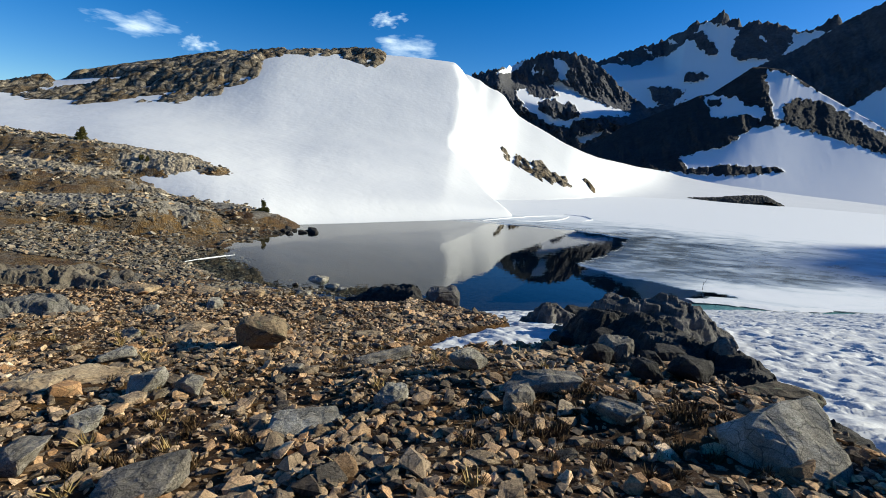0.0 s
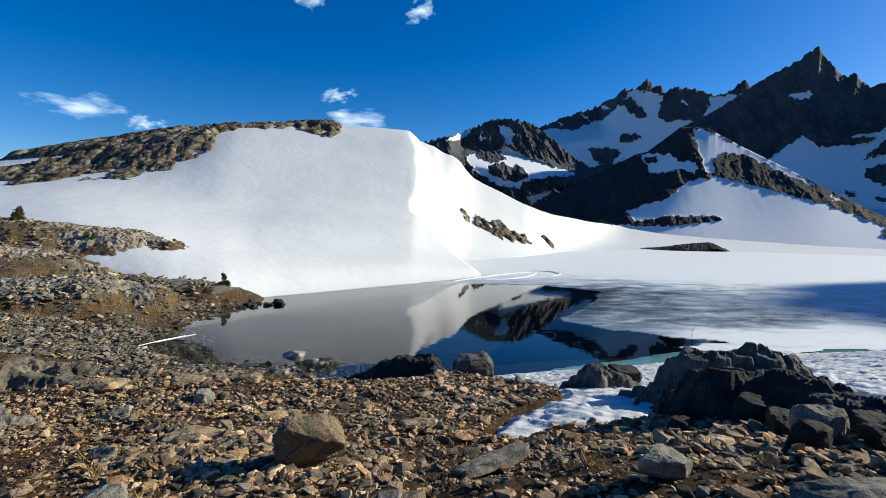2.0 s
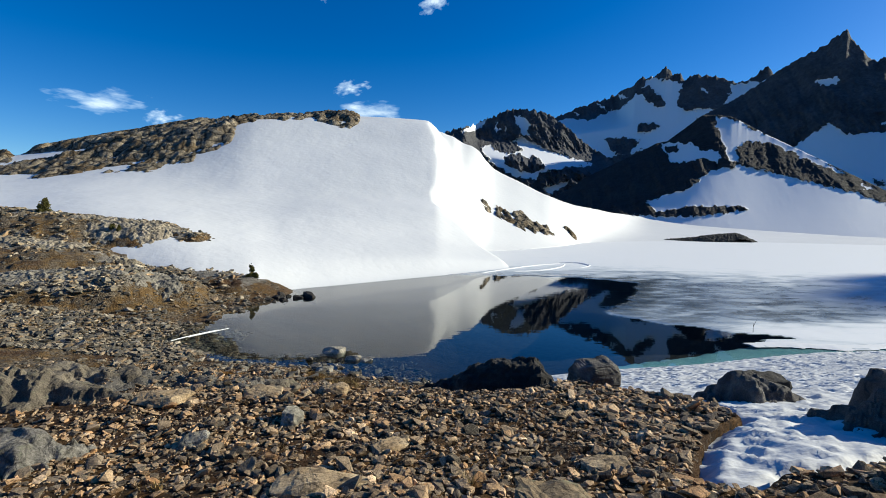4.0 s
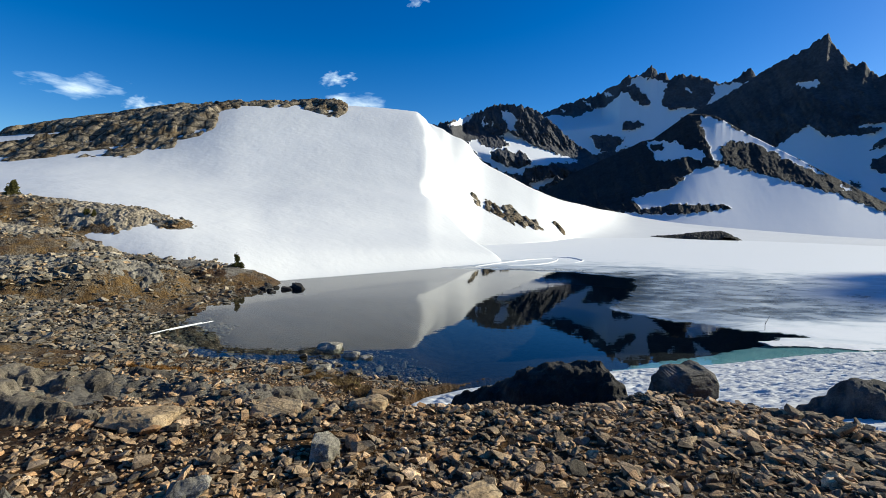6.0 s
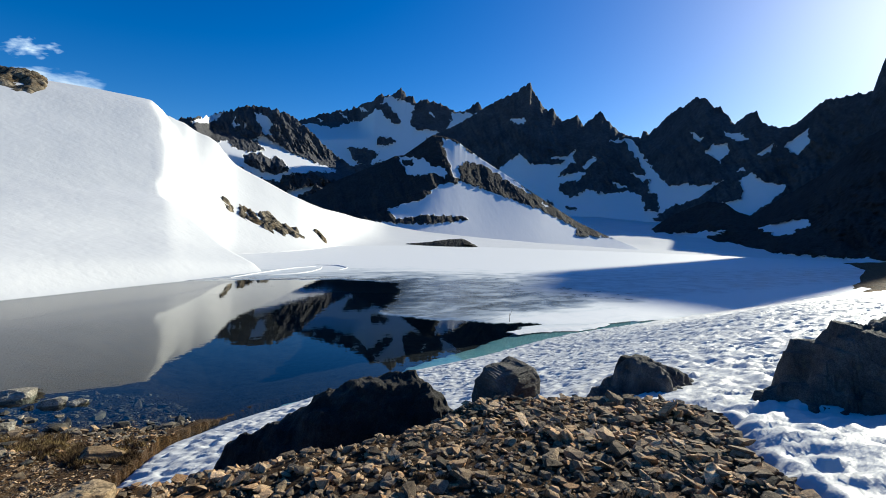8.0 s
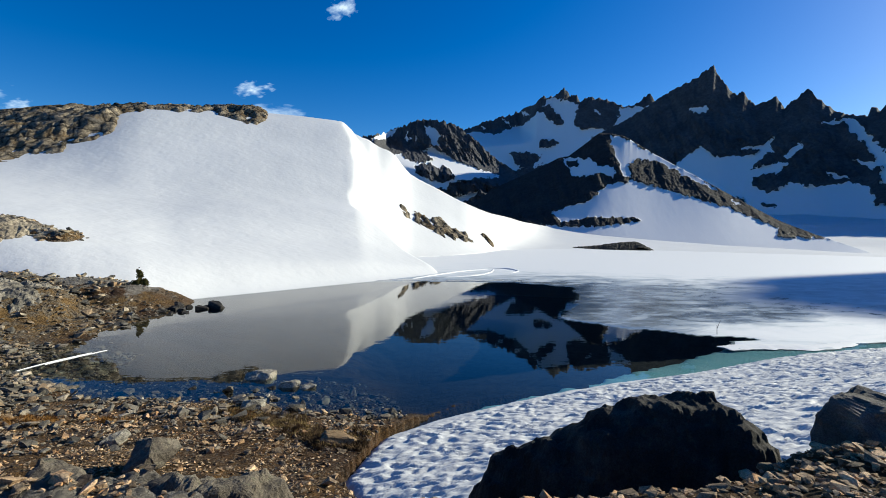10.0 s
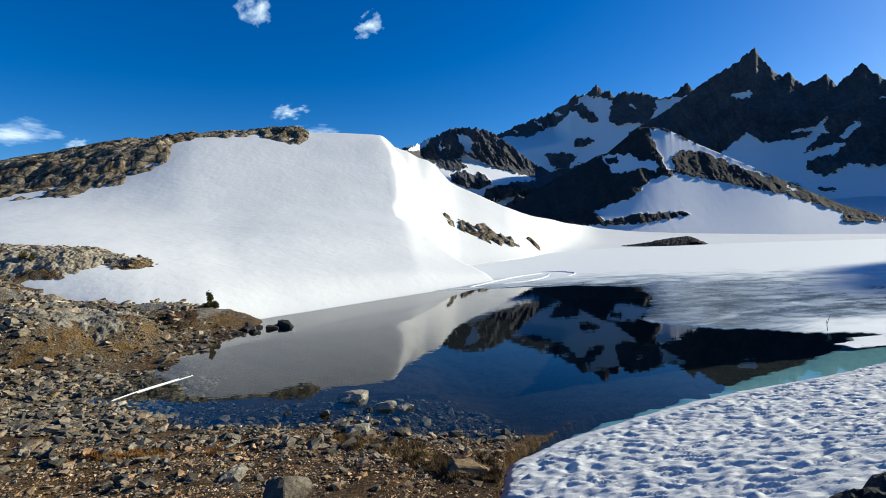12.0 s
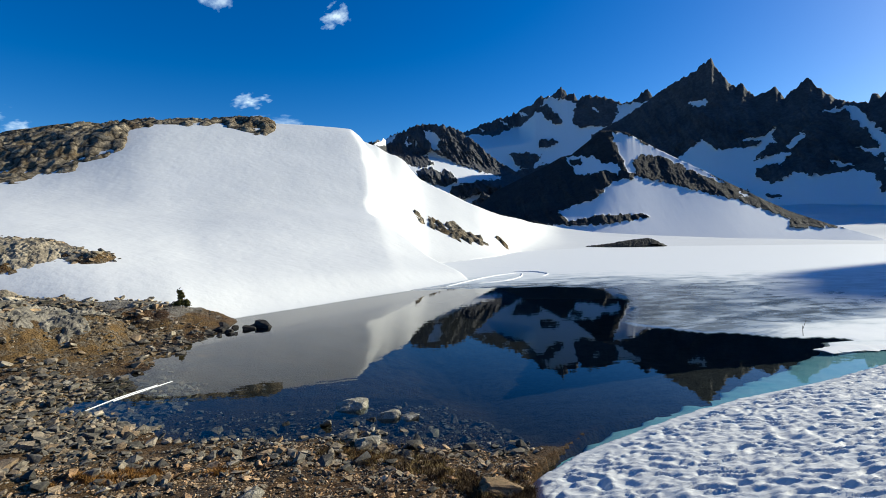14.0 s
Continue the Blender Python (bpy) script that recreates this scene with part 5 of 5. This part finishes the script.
# single stones that can be told apart near the walk
loose = [mesh_of("loose_stone", *broken(np.random.default_rng(500 + k), 15, (1.0, random.uniform(0.5, 0.95), random.uniform(0.2, 0.6)), 0.03), stone_rock) for k in range(20)]
sx, sy, sz, ss = scatter(420, (-6.5, 3.2, 2.0, 11.2), (0.11, 0.26), 440, power=3.2)
rng = np.random.default_rng(441)
for k in range(min(290, len(sx))):
    stone = new("loose_stone", loose[k % len(loose)])
    stone.matrix_world = pose(sx[k], sy[k], sz[k] + 0.12 * ss[k], rng.normal(0, 12), rng.normal(0, 12), rng.uniform(0, 360)) @ Matrix.Diagonal((ss[k], ss[k], ss[k], 1))
    tagged(stone, "angular weathered stone lying on the stony slope", "stone", "loose stones on the slope")


# ---- plants ----
def leaf_material(name, dark, light):
    n = Nodes(name)
    return n.finish(n.ramp(n.random(True), (0.0, dark), (1.0, light)), 0.7, None, 0.2)


needle_mat = leaf_material("conifer needles", (0.05, 0.052, 0.014), (0.17, 0.145, 0.04))
twig_mat = leaf_material("grey twig", (0.06, 0.045, 0.03), (0.10, 0.08, 0.06))
straw_mat = leaf_material("dry grass", (0.16, 0.10, 0.03), (0.38, 0.28, 0.12))
moss_mat = leaf_material("rust moss", (0.14, 0.065, 0.015), (0.30, 0.15, 0.04))


def part(name, bm, material, parent, label=""):
    me = bpy.data.meshes.new(name)
    bm.to_mesh(me)
    bm.free()
    me.materials.append(material)
    ob = new(name, me)
    ob.parent = parent
    return tagged(ob, label)


def shrub(x, y, tall, seed):
    """A stunted conifer: a trunk with limbs, and a crown of many needle clumps."""
    rng = np.random.default_rng(seed)
    root = new("stunted_conifer")
    root.location = (x, y, height_at(x, y) - 0.03)
    trunk, crown = bmesh.new(), bmesh.new()
    limbs = [((0, 0, 0), (0.02, 0, tall), 0.05 * tall)]
    for k in range(26):
        h, a = tall * rng.uniform(0.03, 0.92), rng.uniform(0, 6.283)
        reach = tall * 0.5 * (1.05 - h / tall) * rng.uniform(0.6, 1.1)
        limbs.append(((0, 0, h), (reach * math.cos(a), reach * math.sin(a), h + 0.15 * tall * rng.uniform(-0.3, 1)), 0.02 * tall))
    for a, b, w in limbs:
        a, b = Vector(a), Vector(b)
        m = Matrix.Translation((a + b) / 2) @ (b - a).to_track_quat("Z", "Y").to_matrix().to_4x4()
        bmesh.ops.create_cone(trunk, segments=6, radius1=w, radius2=w * 0.3, depth=(b - a).length, matrix=m)
        for _ in range(44):
            p = a.lerp(b, rng.uniform(0.3, 1.05)) + Vector(rng.normal(0, 0.06 * tall, 3))
            d = Vector(rng.normal(0, 1, 3)).normalized()
            side = d.cross(Vector(rng.normal(0, 1, 3))).normalized() * 0.045 * tall
            tip = p + d * 0.12 * tall
            crown.faces.new([crown.verts.new(q) for q in (p - side, p + side, tip)])
            crown.faces.new([crown.verts.new(q) for q in (p + d.cross(side) * 1.0, p - d.cross(side) * 1.0, tip)])
    part("trunk", trunk, twig_mat, root)
    part("crown", crown, needle_mat, root)
    return tagged(root, "stunted yellow-green conifer shrub on the turf", "shrub", "stunted conifers")


for k, (x, y, tall) in enumerate([(-18.0, 46.9, 1.0), (-17.5, 46.7, 0.5), (-33.6, 52.9, 0.9), (-32.9, 52.8, 0.7), (-43.0, 57.0, 1.4), (-43.8, 57.3, 0.9)]):
    shrub(x, y, tall, 600 + k)


def tufts(name, spots, label, mat, seed, tall, blades):
    """Dry grass in small clumps, one mesh."""
    rng = np.random.default_rng(seed)
    co, tri = [], []
    for x, y, size in spots:
        z = height_at(x, y)
        for _ in range(blades):
            r, a = size * abs(rng.normal(0, 0.45)), rng.uniform(0, 6.283)
            bx, by = x + r * math.cos(a), y + r * math.sin(a)
            lean, h = rng.normal(0, 0.5, 2), tall * rng.uniform(0.5, 1.2)
            w = 0.006 + 0.02 * tall
            n = len(co)
            co += [(bx - w * math.sin(a), by + w * math.cos(a), z - 0.01), (bx + w * math.sin(a), by - w * math.cos(a), z - 0.01), (bx + lean[0] * h, by + lean[1] * h, z + h)]
            tri.append((n, n + 1, n + 2))
    return tagged(new(name, mesh_of(name, np.array(co), np.array(tri), mat)), label, "grass", kind="stuff")


rng = np.random.default_rng(700)
tufts("dry_grass", [(rng.uniform(-6, 1.5), rng.uniform(2, 8), rng.uniform(0.05, 0.13)) for _ in range(45)], "straw-coloured dry grass tufts among the stones", straw_mat, 701, 0.11, 26)
heath_mat = leaf_material("brown heath", (0.035, 0.02, 0.01), (0.14, 0.085, 0.035))
tufts("brown_heath", [(rng.uniform(0.2, 2.3), rng.uniform(2.4, 3.9), rng.uniform(0.06, 0.16)) for _ in range(70)] + [(rng.uniform(-2.6, -1.2), rng.uniform(2.5, 3.5), rng.uniform(0.05, 0.12)) for _ in range(30)] + [(rng.uniform(-6, -1), rng.uniform(4, 11), rng.uniform(0.05, 0.14)) for _ in range(90)], "short brown heath and moss between the stones", heath_mat, 704, 0.055, 70)
RIM = [(-7.6, 24.2), (-6.8, 23.6), (-6.1, 22.6), (-5.4, 21.5), (-4.6, 20.6), (-3.9, 20.1)]
rim_spots = [(bent(u, [(k / 5, p[0]) for k, p in enumerate(RIM)]) + rng.normal(-0.25, 0.3), bent(u, [(k / 5, p[1]) for k, p in enumerate(RIM)]) + rng.normal(-0.25, 0.3)) for u in rng.random(170)]
tufts("shore_grass", [(x, y, rng.uniform(0.1, 0.3)) for x, y in rim_spots[:90]], "straw-coloured dry grass along the shore", straw_mat, 702, 0.13, 60)
tufts("rim_turf", [(x, y, rng.uniform(0.15, 0.35)) for x, y in rim_spots[90:]], "dark brown turf hummocks on the shore's rim", heath_mat, 705, 0.14, 160)
tufts("rust_moss", [(rng.normal(x, 0.35), rng.normal(y, 0.22), rng.uniform(0.2, 0.4)) for x, y, n in ((-13.4, 23.2, 8), (-12.4, 23.2, 10), (-10.6, 23.0, 3), (-7.0, 23.4, 4)) for _ in range(n)], "rust-orange moss and heather by the shore", moss_mat, 703, 0.12, 320)

# ---- small things on the ice and along the shore ----
white_ice = snow_material("white ice crust", 4.0, 0.01, 0.05)


def ribbon(name, points, width, high, label, mat, seed, category):
    """A low rough ridge along a bent line on the ice."""
    rng = np.random.default_rng(seed)
    p = np.array(points, float)
    t = np.linspace(0, 1, 60)
    cuts = np.linspace(0, 1, len(p))
    x, y = (curve(t, list(zip(cuts, p[:, k]))) for k in (0, 1))
    dx, dy = np.gradient(x), np.gradient(y)
    n = np.hypot(dx, dy)
    across = np.array([-1, -0.5, 0, 0.5, 1.0])
    w = width * (0.35 + 0.65 * np.sin(np.pi * t) ** 0.6) * (1 + 0.35 * fbm(t * 9, t * 0, 3, seed))
    gx = x[:, None] - (dy / n * w)[:, None] * across
    gy = y[:, None] + (dx / n * w)[:, None] * across
    gz = 0.03 + high * (1 - across**2) * (0.5 + 0.5 * rng.random((60, 5))) * np.sin(np.pi * np.clip(t, 0.02, 0.98))[:, None] ** 0.4 - 0.03 * np.abs(across)
    return tagged(sheet(name, gx, gy, gz, mat), label, category)


ribbon("pressure_ridge", [(4.7, 62.7), (8.4, 67.1), (13.7, 72.7), (18.4, 76.2)], 0.20, 0.2, "low white ridge of crushed ice", white_ice, 801, "ice ridge")
ribbon("pressure_ridge", [(9.0, 64.5), (12.8, 66.2), (17.0, 70.9), (19.2, 76.0)], 0.17, 0.18, "curved white ridge of crushed ice", white_ice, 802, "ice ridge")
ribbon("pressure_ridge", [(19.0, 78.6), (21.8, 77.4), (22.2, 74.0), (19.5, 70.0)], 0.22, 0.18, "curved white ridge of crushed ice", white_ice, 803, "ice ridge")
ribbon("ice_sliver", [(-16.45, 29.7), (-15.9, 30.9), (-14.95, 32.3)], 0.014, 0.006, "thin white ice sliver floating by the shore", white_ice, 804, "ice")
ribbon("ice_sliver", [(-15.9, 30.6), (-15.2, 31.7), (-14.5, 32.7)], 0.012, 0.005, "thin white ice sliver floating by the shore", white_ice, 805, "ice")
ribbon("ice_floe", [(15.3, 29.0), (17.5, 29.2), (20.5, 28.6), (24, 29.0)], 0.7, 0.05, "white floating ice tongue at the ice edge", white_ice, 806, "ice")

stick_bm = bmesh.new()
for a, b, w in (((0, 0, -0.1), (0.05, 0.1, 0.55), 0.02), ((0.03, 0.06, 0.35), (0.30, 0.1, 0.85), 0.015)):
    a, b = Vector(a), Vector(b)
    bmesh.ops.create_cone(stick_bm, cap_ends=True, segments=6, radius1=w, radius2=w * 0.5, depth=(b - a).length, matrix=Matrix.Translation((a + b) / 2) @ (b - a).to_track_quat("Z", "Y").to_matrix().to_4x4())
me = bpy.data.meshes.new("driftwood_stick")
stick_bm.to_mesh(me)
stick_bm.free()
me.materials.append(twig_mat)
stick = tagged(new("driftwood_stick", me), "thin dark forked stick frozen into the ice edge", "stick")
stick.location = (17.6, 31.9, 0.03)
